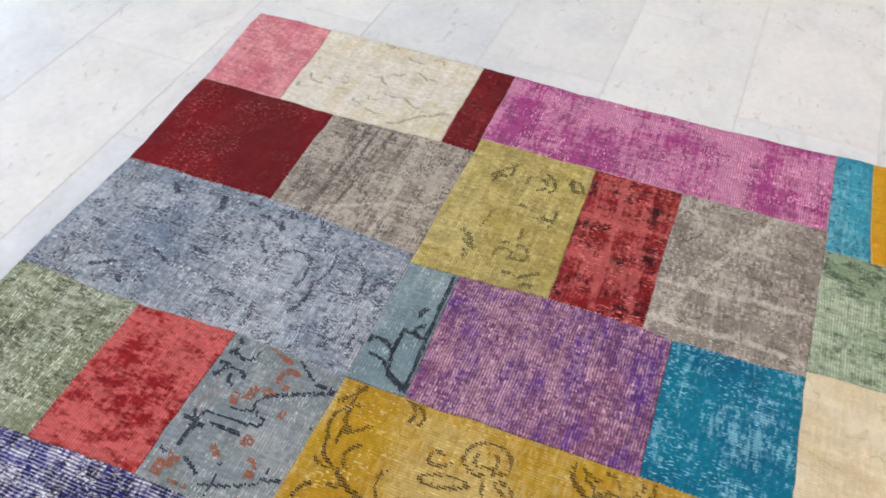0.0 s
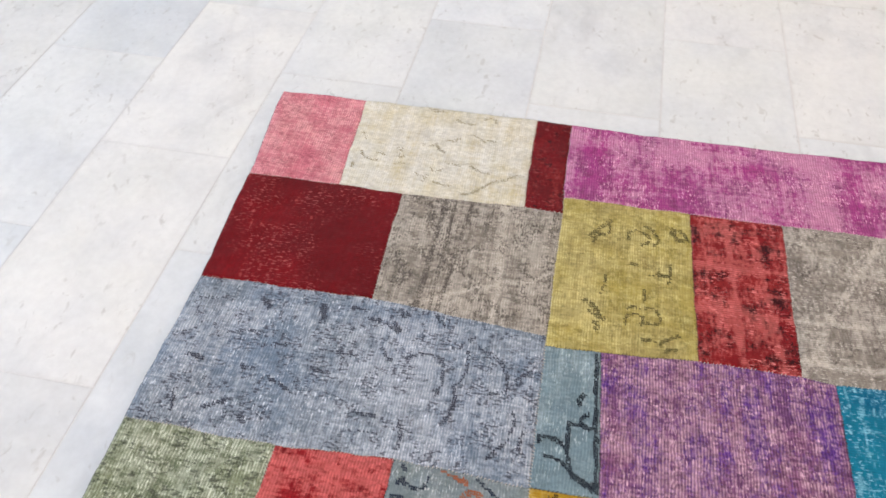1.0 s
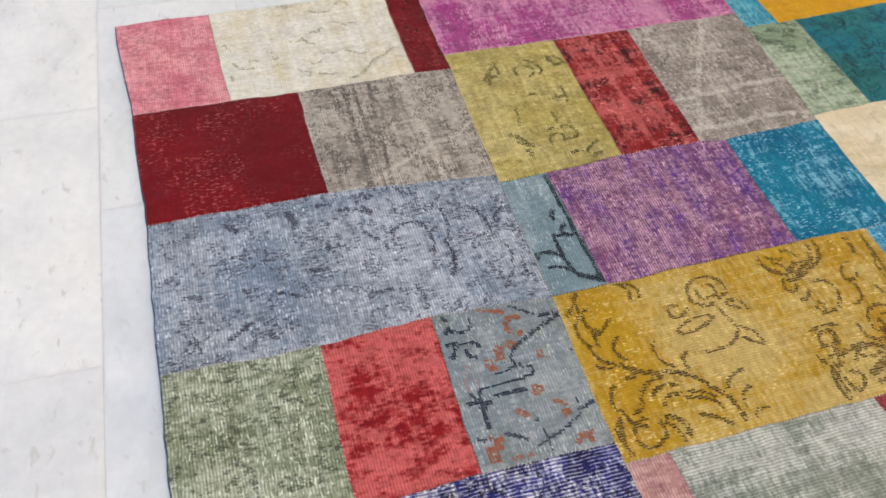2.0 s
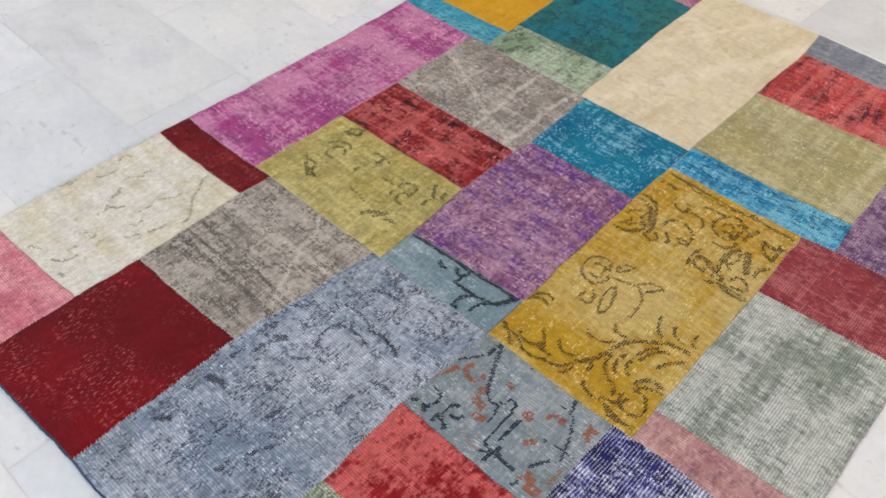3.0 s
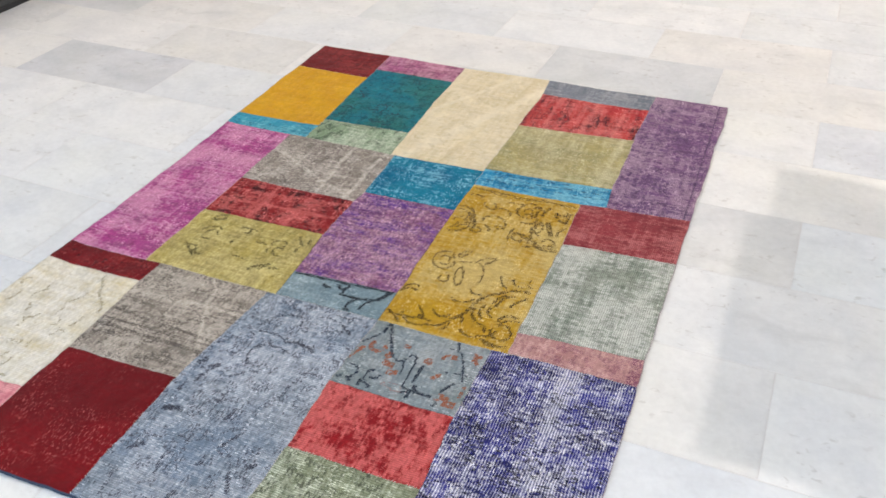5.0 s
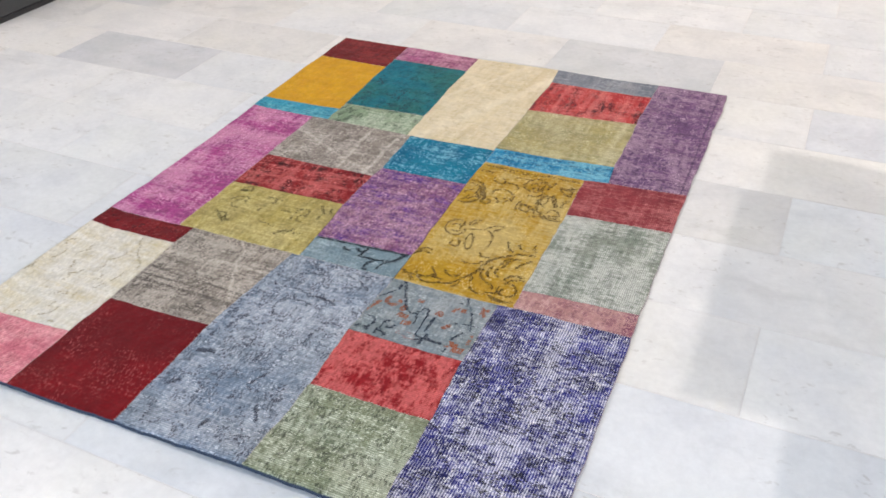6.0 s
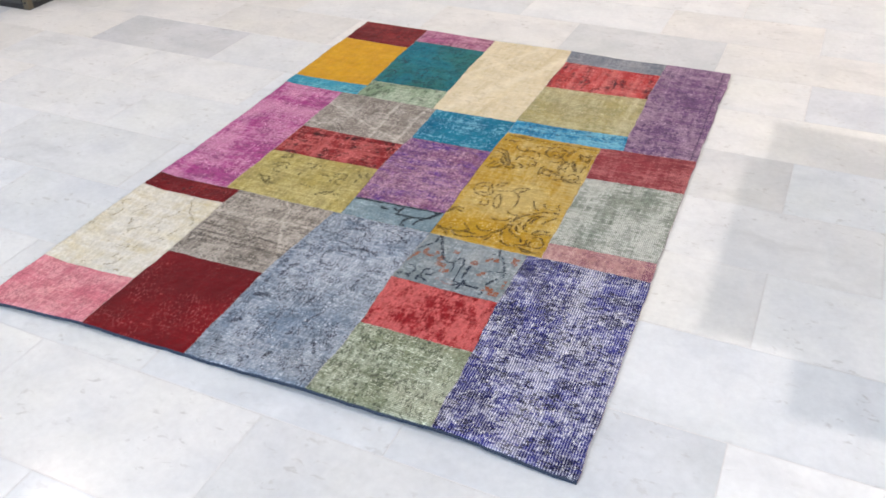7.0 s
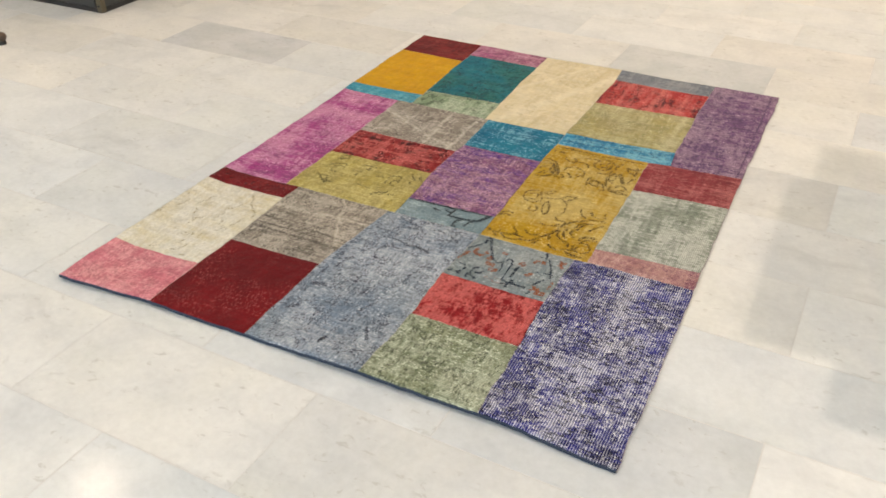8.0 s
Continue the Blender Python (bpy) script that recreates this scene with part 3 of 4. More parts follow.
PIECES = {
    "pink": ((0, X1, 0, YA), "faded rose pink carpet piece", dict(base=C(215, 125, 139), alt=C(204, 110, 127), worn=C(230, 166, 168), dark=C(132, 62, 74), wear=0.48, blotch=10, dashes=0.45, dash_way="y", lines=0.35, line_scale=15, spots=0.2, spot_scale=24, stretch=(1.2, 0.7), rib="y", ribs=0.4, soft=0.4, fade=((0.10, 0.06, 40, 0.03, 0.3), (0.2, 0.1, 0, 0.03, -0.2)))),
    "cream": ((0, X1, YA, YB), "worn cream carpet piece with faint floral lines", dict(plaid=0.6, base=C(217, 211, 191), alt=C(212, 200, 164), worn=C(224, 221, 211), dark=C(162, 152, 128), wear=0.50, soft=0.42, lines=0.2, line_scale=15, line_width=0.045, rib="y", ribs=0.1, grain=0.15, weave=0.14, stretch=(0.5, 1.4), tone_scale=12)),
    "strip": ((0, X1, YB, YMID), "narrow dark red carpet strip", dict(base=C(116, 12, 20), alt=C(98, 8, 16), worn=C(136, 44, 42), dark=C(42, 6, 12), wear=0.2, lines=0.9, line_scale=24, flecks=0.6)),
    "magenta": ((0, X1B, YMID, YM), "magenta carpet piece with worn pale threads", dict(wash=1.2, fray=1.3, plaid=0.7, grain=0.4, knots=0.5, base=C(168, 56, 130), alt=C(154, 72, 128), worn=C(206, 144, 174), dark=C(98, 48, 80), wear=0.48, blotch=9, stretch=(0.7, 1.2), rib="y", ribs=0.35, warp=0.15, flecks=1.3, spots=0.45, spot_scale=30, fade=((0.12, 0.72, 0, 0.05, -0.35), (0.10, 1.2, 0, 0.06, 0.2), (0.05, 0.9, 90, 0.04, 0.25)))),
    "cyan": ((0, XS, YM, YC), "narrow turquoise carpet strip", dict(base=C(50, 150, 176), alt=C(32, 116, 142), worn=C(112, 182, 196), dark=C(14, 58, 80), wear=0.35, lines=0.8, line_scale=22)),
    "yellow": ((0, XS, YC, YY), "plain mustard yellow carpet piece", dict(wash=0.4, plaid=0.3, patchy=0.4, base=C(208, 156, 16), alt=C(200, 146, 18), worn=C(214, 166, 50), wear=0.2, grain=0.15, flecks=0.3, rib="y", ribs=0.2, weave=0.12, tone_scale=12)),
    "red_corner": ((0, XS, YY, 2.17), "dark red carpet piece at the rug's corner", dict(base=C(124, 20, 26), alt=C(98, 18, 22), worn=C(146, 50, 48), wear=0.3, rib="x", lines=0.5, dark=C(60, 10, 14))),
    "red_large": ((X1, X2, 0, YD), "deep dark red carpet piece with small pale scuffs", dict(wash=0.3, soft=0.06, patchy=0.8, spots=0.0, base=C(119, 9, 18), alt=C(102, 7, 15), worn=C(164, 70, 66), wear=0.0, blotch=20, stretch=(1.0, 0.5), grain=0.12, flecks=0.75, fuzz_scale=8.0, rib="x", ribs=0.5, weave=0.16, tone_scale=5)),
    "grey": ((X1, X2, YD, YMID), "worn grey-brown striped carpet piece", dict(wash=0.5, flecks=0.5, fray=0.9, dashes=0.8, grain=0.5, base=C(154, 146, 135), alt=C(136, 128, 118), worn=C(184, 175, 163), dark=C(78, 71, 66), wear=0.56, stretch=(0.5, 1.4), blotch=14, lines=0.7, line_scale=24, rib="y", ribs=0.3, spots=0.45, spot_scale=34,
        creases=((0.545, 0.50, 116, 0.008), (0.447, 0.56, 3, 0.012)), bands=((0.443, 0.427, -1, 0.008), (0.435, 0.475, -4, 0.006), (0.44, 0.45, 0, 0.004)))),
    "olive": ((X1B, X2B, YMID, YE), "olive yellow carpet piece with small dark floral marks", dict(dashes=0.25, patchy=0.7, base=C(176, 159, 84), alt=C(172, 156, 96), worn=C(202, 188, 126), dark=C(76, 76, 34), wear=0.46, lines=0.15, line_scale=24, line_width=0.04, rib="y", ribs=0.4, spots=0.22, spot_scale=22)),
    "red_mid": ((X1B, X2B, YE, YF), "faded brick red carpet piece with dark mottling", dict(fade=((0.385, 1.02, 90, 0.012, 0.55), (0.50, 1.02, 88, 0.010, 0.5), (0.44, 1.0, 2, 0.010, 0.45), (0.56, 1.07, 4, 0.014, 0.4), (0.45, 1.08, 8, 0.03, -0.3)), fray=1.4, plaid=0.9, flecks=1.2, grain=0.55, knots=0.6, base=C(128, 20, 26), alt=C(144, 36, 36), worn=C(192, 96, 92), dark=C(52, 8, 14), wear=0.28, blotch=13, rib="x", spots=1.0, spot_scale=24, stretch=(1.0, 0.6), ribs=0.35)),
    "grey_mid": ((X1B, X2B, YF, YM), "worn warm grey carpet piece with pale crossing creases", dict(flecks=1.0, dashes=0.3, grain=0.5, base=C(152, 144, 134), alt=C(132, 123, 115), worn=C(188, 180, 170), dark=C(78, 70, 66), wear=0.36, lines=0.6, line_scale=20, line_width=0.035, rib="x", ribs=0.3, spots=0.35, spot_scale=26,
        creases=((0.43, 1.203, -27.5, 0.009), (0.492, 1.244, 92, 0.009), (0.591, 1.25, 90, 0.010)))),
    "sage": ((XS, XC, YM, YS), "pale sage green carpet strip with dark flecks", dict(base=C(144, 166, 138), alt=C(130, 152, 122), worn=C(184, 194, 172), dark=C(52, 64, 54), wear=0.42, spots=0.75, spot_scale=42, stretch=(1.0, 0.5), rib="y")),
    "teal_dark": ((XS, XC, YS, 2.034), "dark teal carpet piece with black floral marks", dict(plaid=0.4, patchy=0.6, base=C(8, 112, 132), alt=C(36, 108, 106), worn=C(34, 124, 132), dark=C(6, 40, 52), wear=0.22, lines=0.6, line_scale=24, line_width=0.05, spots=0.45, spot_scale=24, grain=0.15, tone_scale=4)),
    "mauve": ((XS, XC, 2.034, 2.17), "mauve pink carpet strip", dict(base=C(162, 86, 128), alt=C(146, 80, 112), worn=C(198, 146, 164), dark=C(80, 40, 60), wear=0.45, rib="x", spots=0.55, spot_scale=34)),
    "slate": ((X2, X3, 0, YMID), "worn slate blue carpet piece with faint dark branches", dict(wash=0.8, fray=1.0, flecks=1.1, plaid=0.6, patchy=0.7, soft=0.36, steady=0.5, dashes=0.85, dash_way="y", base=C(112, 129, 148), alt=C(122, 134, 146), worn=C(181, 187, 197), dark=C(52, 52, 66), wear=0.46, lines=0.0, rib="y", ribs=0.35, warp=0.15, blotch=6, stretch=(1.3, 0.9), spots=0.0, grain=0.3, weave=0.24, fade=((0.78, 0.44, 0, 0.10, 0.2), (0.61, 0.5, 90, 0.03, -0.25)))),
    "teal_light": ((X2B, X3, YMID, YG), "light teal carpet strip with a dark branch", dict(flecks=1.0, plaid=0.5, patchy=0.6, base=C(122, 144, 152), alt=C(112, 134, 144), worn=C(152, 168, 174), wear=0.34, rib="y", grain=0.15, warp=0.12)),
    "purple": ((X2B, X3, YG, YH), "worn violet carpet piece with pale rib threads", dict(flecks=1.6, fray=1.5, dashes=0.3, plaid=0.4, steady=0.6, base=C(124, 76, 112), alt=C(108, 64, 112), worn=C(180, 141, 157), dark=C(84, 44, 138), wear=0.52, blotch=26, rib="y", ribs=0.5, warp=0.15, stretch=(0.5, 1.5), grain=0.55, knots=0.5, spots=0.75, spot_scale=14, weave=0.42)),
    "teal_blue": ((X2B, X3, YH, YM), "bright teal blue carpet piece with white worn lines", dict(flecks=1.0, fray=1.0, plaid=0.9, steady=0.6, soft=0.22, base=C(0, 98, 132), alt=C(0, 118, 146), worn=C(116, 176, 198), dark=C(0, 62, 100), wear=0.21, rib="x", ribs=0.3, blotch=7, stretch=(1.0, 1.5), grain=0.5)),
    # The pale and dark fade bands paint the soft shading of creases.
    "cream_large": ((XC, X3, YM, 2.17), "plain warm cream carpet piece with soft creases", dict(wash=0.5, plaid=0.15, patchy=0.5, base=C(221, 207, 172), alt=C(212, 197, 162), worn=C(228, 217, 190), dark=C(176, 158, 112), wear=0.42, fade=((0.76, 1.62, 64, 0.03, 0.4), (0.84, 1.8, 80, 0.02, -0.3), (0.70, 1.85, 60, 0.015, 0.3)), spots=0.25, spot_scale=9, grain=0.1, flecks=0.2, lines=0.35, line_scale=8, ribs=0.15, weave=0.05)),
    "green": ((X3, X4, 0, 0.275), "worn moss green carpet piece with dark flecks", dict(fray=1.1, flecks=1.2, plaid=0.9, dashes=0.7, dash_way="y", base=C(128, 136, 108), alt=C(114, 124, 98), worn=C(187, 193, 173), dark=C(40, 44, 36), wear=0.48, blotch=9, spots=0.0, stretch=(1.0, 0.6), rib="y", ribs=0.5, warp=0.25, grain=0.5, knots=0.6, weave=0.28)),
    "red_coral": ((X3, X4, 0.275, 0.476), "coral red carpet piece with darker red mottling", dict(wash=1.2, fray=0.6, patchy=1.5, plaid=0.3, soft=0.26, grain=0.45, blotch=32, base=C(154, 28, 34), alt=C(140, 22, 28), worn=C(200, 98, 95), dark=C(112, 14, 20), wear=0.52, spots=0.6, spot_scale=26, rib="y", stretch=(1.3, 0.8), ribs=0.15, weave=0.26)),
    "floral": ((X3, X4, 0.476, YMID), "grey-blue carpet piece with navy branches and rust flowers", dict(plaid=0.6, patchy=0.8, base=C(128, 140, 146), alt=C(120, 132, 132), worn=C(162, 168, 170), wear=0.38, rib="y", grain=0.15, flecks=1.2, wash=1.2)),
    "gold": ((X3, X5, YMID, YR), "gold carpet piece with black scrolling floral outlines", dict(wash=1.3, dark=C(110, 82, 26), dashes=0, plaid=0.6, patchy=0.8, base=C(183, 145, 30), alt=C(178, 138, 32), worn=C(195, 171, 106), wear=0.5, fade=((1.05, 0.95, 0, 0.10, 0.18), (1.1, 1.2, 0, 0.05, -0.2), (1.1, 0.74, 0, 0.06, -0.25)), blotch=6, rib="x", ribs=0.15, grain=0.12, flecks=1.0)),
    "azure": ((X3, X6, YR, YZ), "narrow azure blue carpet strip with dark dashes", dict(flecks=1.0, base=C(26, 138, 182), alt=C(8, 122, 168), worn=C(124, 186, 204), dark=C(10, 48, 84), wear=0.40, rib="x", stretch=(0.3, 1.6), spots=0.4, spot_scale=30)),
    "khaki": ((X3, X6, YZ, YK), "pale khaki carpet piece, softly mottled", dict(plaid=0.5, patchy=0.7, base=C(170, 158, 104), alt=C(160, 150, 106), worn=C(194, 186, 148), dark=C(126, 128, 92), wear=0.38, grain=0.15, spots=0.45, spot_scale=12, blotch=8, flecks=0.8, fade=((1.25, 1.5, 88, 0.02, 0.3),))),
    "red_far": ((X3, X6, YK, 2.045), "faded red carpet piece with dark mottling", dict(flecks=1.2, fray=1.1, base=C(170, 34, 40), alt=C(182, 62, 58), worn=C(208, 112, 106), dark=C(64, 14, 28), wear=0.36, rib="x", spots=1.0, spot_scale=15, stretch=(1.4, 0.5), knots=0.5, fade=((1.0, 1.8, 90, 0.015, 0.35), (1.12, 1.8, 90, 0.015, 0.35), (1.22, 1.8, 90, 0.012, 0.3)))),
    "grey_far": ((X3, X6, 2.045, 2.17), "narrow blue-grey carpet strip", dict(base=C(126, 132, 142), alt=C(110, 117, 128), worn=C(158, 160, 164), wear=0.4, rib="x", ribs=0.5)),
    "blue": ((X4, 1.6, 0, YMID), "indigo blue carpet piece worn to white warp threads", dict(wash=1.0, flecks=1.0, fray=1.8, dashes=0.9, plaid=1.0, steady=0.75, soft=0.2, thin=0.2, base=C(50, 53, 136), alt=C(40, 43, 112), worn=C(208, 209, 220), dark=C(18, 16, 28), wear=0.36, blotch=14, stretch=(1.0, 1.5), rib="x", period=0.0058, ribs=0.70, grain=0.55, knots=0.9, warp=0.5, spots=0.58, spot_scale=17, weave=0.30, patchy=0.9,
        fade=((1.375, 0.40, 88, 0.050, 0.42), (1.30, 0.33, 6, 0.008, 0.3), (1.34, 0.25, 9, 0.006, 0.3), (1.48, 0.05, 4, 0.08, -0.15)))),
    "rose_strip": ((X5, 1.6, YMID, YO), "narrow dusty rose carpet strip", dict(bands=((1.506, 0.71, 90, 0.016),), base=C(182, 138, 134), alt=C(170, 122, 120), worn=C(206, 168, 160), dark=C(104, 44, 84), wear=0.4, rib="y", ribs=0.6, spots=0.5)),
    "grey_green": ((X5, 1.6, YO, YP), "worn grey-green carpet piece with white threads", dict(fray=1.0, dashes=0.25, plaid=0.6, steady=0.6, base=C(138, 146, 132), alt=C(114, 126, 112), worn=C(198, 200, 192), dark=C(82, 77, 73), wear=0.54, blotch=5, stretch=(2.2, 0.6), rib="x", ribs=0.38, warp=0.25, spots=0.25, grain=0.4, knots=0.3, weave=0.22, fade=((1.34, 1.04, 90, 0.05, -0.16), (1.26, 0.9, 90, 0.03, 0.12), (1.47, 0.9, 90, 0.03, 0.12), (1.3, 0.94, 4, 0.03, -0.12)))),
    "red_edge": ((X5, 1.6, YP, YR), "faded raspberry red carpet piece", dict(steady=0.6, grain=0.5, base=C(142, 54, 60), alt=C(128, 48, 54), worn=C(182, 110, 108), dark=C(92, 22, 32), wear=0.38, rib="x", ribs=0.55, stretch=(0.7, 1.2), spots=0.3)),
    "plum": ((X6, 1.6, YR, 2.17), "plum purple carpet piece with pale wear", dict(flecks=1.0, soft=0.3, fray=1.3, plaid=0.4, base=C(112, 74, 116), alt=C(98, 68, 110), worn=C(170, 142, 160), dark=C(60, 40, 74), wear=0.46, blotch=24, stretch=(0.7, 1.3), rib="x", ribs=0.4, warp=0.15, dashes=0.6, dash_way="x", spots=0.4, spot_scale=30, grain=0.5, knots=0.6, bands=((1.505, 1.7, 90, 0.004),))),
}
patches = {}
for number, (key, (bounds, label, look_of)) in enumerate(PIECES.items()):
    fabric = carpet(key + "_carpet", seed=1.0 + number * 0.73, **look_of)
    patches[key] = cloth_patch(*bounds, fabric, label)


def ribbon(name, points, radius, material, parent, label="", sides=8, flat=1.0):
    """A tube along points."""
    verts, faces = [], []
    for i, p in enumerate(points):
        a, b = Vector(points[max(0, i - 1)]), Vector(points[min(len(points) - 1, i + 1)])
        along = (b - a).normalized()
        side = along.cross(Vector((0, 0, 1))).normalized()
        up = side.cross(along)
        for s in range(sides):
            ang = s * math.tau / sides
            q = Vector(p) + side * radius * math.cos(ang) + up * radius * flat * math.sin(ang)
            verts.append(q)
    for i in range(len(points) - 1):
        for s in range(sides):
            t = (s + 1) % sides
            faces.append((i * sides + s, i * sides + t, (i + 1) * sides + t, (i + 1) * sides + s))
    faces.append(tuple(range(sides)))
    faces.append(tuple(reversed(range(len(verts) - sides, len(verts)))))
    return mesh_ob(name, verts, faces, material, parent, label, True)


def edge_line(x0, y0, x1, y1, out, n):
    made = []
    for i in range(n + 1):
        t = i / n
        px, py, lift = lie(x0 + (x1 - x0) * t, y0 + (y1 - y0) * t)
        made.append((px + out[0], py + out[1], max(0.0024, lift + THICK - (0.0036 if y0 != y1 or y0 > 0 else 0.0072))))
    return made


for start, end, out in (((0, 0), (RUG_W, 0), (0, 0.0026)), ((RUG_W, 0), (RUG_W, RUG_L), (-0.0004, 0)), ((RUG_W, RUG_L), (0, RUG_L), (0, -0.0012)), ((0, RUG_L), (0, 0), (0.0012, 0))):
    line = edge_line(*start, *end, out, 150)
    # The front yarn is thick and dark, painting the shade beneath the edge.
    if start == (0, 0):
        ribbon("edge_binding", line, 0.0058, shaded_binding_yarn, rug, "slate blue overcast edge yarn, darkened as shade under the edge")
    else:
        ribbon("edge_binding", line, 0.0017, edge_yarn, rug, "grey mauve overcast edge yarn")


# Backing cloth below the pieces.
verts, faces = [], []
BN, BM = 60, 80
for j in range(BM + 1):
    for i in range(BN + 1):
        px, py, lift = lie(0.004 + (RUG_W - 0.008) * i / BN, 0.004 + (RUG_L - 0.008) * j / BM)
        verts.append((px, py, lift + 0.0016))
for j in range(BM):
    for i in range(BN):
        a = j * (BN + 1) + i
        faces.append((a, a + 1, a + BN + 2, a + BN + 1))
mesh_ob("backing", verts, faces, backing_cloth, rug, "grey backing cloth", True)


# Seam stitches: short slanting threads across each joint.
def stitches(seam, material, parent, pitch=0.0062, length=0.0060, width=0.0006):
    rng = random.Random(round(seam[0][0] * 1000) * 7919 + round(seam[0][1] * 1000))
    verts, faces = [], []
    for (x0, y0), (x1, y1) in zip(seam, seam[1:]):
        length_all = math.hypot(x1 - x0, y1 - y0)
        ux, uy = (x1 - x0) / length_all, (y1 - y0) / length_all
        for i in range(int(length_all / pitch)):
            if rng.random() < 0.12:
                continue
            c = (i + 0.5) * pitch
            lean = 0.5 + rng.uniform(-0.2, 0.2)
            dx, dy = -uy * 0.8 + ux * lean, ux * 0.8 + uy * lean
            m = math.hypot(dx, dy)
            dx, dy = dx / m, dy / m
            half = length * rng.uniform(0.35, 0.55)
            cx, cy = x0 + ux * c, y0 + uy * c
            b = len(verts)
            for e, h in ((-1, -0.0004), (0, 0.0009), (1, -0.0004)):
                px, py, lift = lie(cx + dx * half * e, cy + dy * half * e)
                for sgn in (-1, 1):
                    verts.append((px - dy * width * sgn, py + dx * width * sgn, lift + THICK + h - 0.0004))
            faces += [(b, b + 1, b + 3, b + 2), (b + 2, b + 3, b + 5, b + 4)]
    tagged(mesh_ob("seam_stitching", verts, faces, material, parent), kind="stuff")


for key, ((left, right, low, high), label, look_of) in PIECES.items():
    thread = dark_thread if key in ("teal_light", "purple", "olive", "red_coral", "azure", "plum") else pale_thread
    if right != 1.6:
        y0, y1 = along(low, along(right, 1.0)), along(high, along(right, 1.0))
        stops = [y0 + (y1 - y0) * i / 8 for i in range(9)]
        stitches([(along(right, y) * K, y * K) for y in stops], thread, patches[key])
    if high != 2.17:
        y = along(high, along(left, 1.0))
        x0, x1 = along(left, y), along(right, y)
        stops = [x0 + (x1 - x0) * i / 8 for i in range(9)]
        stitches([(x * K, along(high, x) * K) for x in stops], thread, patches[key])


# Woven motifs: strokes drawn knot by knot.
class Motif:
    def __init__(self, key, colour_name, colour, keep=0.8, cell=(0.0040, 0.0036), bold=0, fill=0.42):
        self.key, self.keep, self.cell, self.bold, self.fill, self.cells = key, keep, cell, bold, fill, {}
        self.material = plain(colour_name, colour, 0.95, 0.0, 0.3, 120.0, 0.0006)

    def __call__(self, x, y, heading, length, turn, width=1):
        width += self.bold
        steps = max(2, int(length / 0.0011))
        a = radians(heading)
        for i in range(steps):
            a += radians(turn) / steps
            x += math.cos(a) * length / steps
            y += math.sin(a) * length / steps
            for k in range(width):
                off = (k - (width - 1) / 2) * 0.0024
                cx, cy = x - math.sin(a) * off, y + math.cos(a) * off
                self.cells[(round(cx / self.cell[0]), round(cy / self.cell[1]))] = True

    def build(self, label):
        left, right, low, high = PIECES[self.key][0]
        rng = random.Random(len(self.cells))
        verts, faces = [], []
        for i, j in sorted(self.cells):
            if rng.random() > self.keep:
                continue
            cx, cy = i * self.cell[0], j * self.cell[1]
            x0, x1, y0, y1 = (along(line, at / K) * K for line, at in ((left, cy), (right, cy), (low, cx), (high, cx)))
            if not (x0 + 0.005 < cx < x1 - 0.005 and y0 + 0.004 < cy < y1 - 0.0025):
                continue
            hw, hh = self.cell[0] * self.fill * rng.uniform(0.83, 1.17), self.cell[1] * rng.uniform(0.36, 0.50)
            slant = rng.uniform(0.0004, 0.0012)
            b = len(verts)
            for ex, ey in ((-hw - slant, -hh), (hw - slant, -hh), (hw + slant, hh), (-hw + slant, hh)):
                px, py, lift = lie(cx + ex, cy + ey)
                verts.append((px, py, lift + THICK + 0.0007))
            faces.append((b, b + 1, b + 2, b + 3))
        return tagged(mesh_ob("woven_motif", verts, faces, self.material, patches[self.key], label), kind="stuff")


gold = Motif("gold", "dark_brown_motif_pile", C(46, 31, 11), 0.88, (0.0043, 0.0032), 1, 0.29)
faded = Motif("gold", "faded_brown_motif_pile", C(62, 43, 14), 0.86, (0.0043, 0.0032), 1, 0.29)
bloom = Motif("gold", "pale_brown_motif_pile", C(78, 57, 26), 0.84, (0.0043, 0.0032), 1, 0.29)
navy = Motif("floral", "navy_motif_pile", C(28, 40, 60), 0.9)
rust = Motif("floral", "rust_motif_pile", C(146, 84, 56), 0.85)
mauve = Motif("floral", "mauve_motif_pile", C(142, 118, 116), 0.7)
teal = Motif("teal_light", "black_blue_motif_pile", C(20, 31, 44), 0.93, (0.0034, 0.0028), 1)
olive = Motif("olive", "faded_olive_motif_pile", C(86, 78, 39), 0.84, (0.0043, 0.0032), 1, 0.34)
slate = Motif("slate", "grey_navy_motif_pile", C(50, 53, 68), 0.78, (0.0043, 0.0034), 1, 0.36)
gold(1.132, 0.927, -88, 0.053, 54)
gold(1.162, 0.923, -82, 0.047, 84)
gold(1.205, 0.932, -108, 0.034, 73)
gold(1.219, 0.882, -187, 0.077, 50, 2)
gold(1.148, 0.859, -156, 0.080, 61, 2)
gold(1.103, 0.797, -88, 0.081, -55, 2)
gold(1.069, 0.727, -97, 0.053, -78)
gold(1.096, 0.818, -110, 0.062, -102)
gold(1.108, 0.841, 230, 0.040, -129)
gold(1.111, 0.791, -98, 0.064, 72)
gold(1.139, 0.738, 1, 0.035, -93)
gold(1.131, 0.807, -117, 0.056, 74)
gold(1.167, 0.857, -146, 0.071, 76)
gold(1.147, 0.794, -108, 0.033, 93)
gold(1.219, 0.861, -145, 0.055, 37)
gold(1.186, 0.858, -159, 0.060, 70)
gold(1.181, 0.762, 93, 0.053, -127, 2)
gold(1.184, 0.750, 64, 0.051, -70)
gold(1.174, 0.733, -110, 0.048, 113)
gold(1.198, 0.700, -5, 0.056, 145)
gold(1.214, 0.739, 100, 0.038, 133)
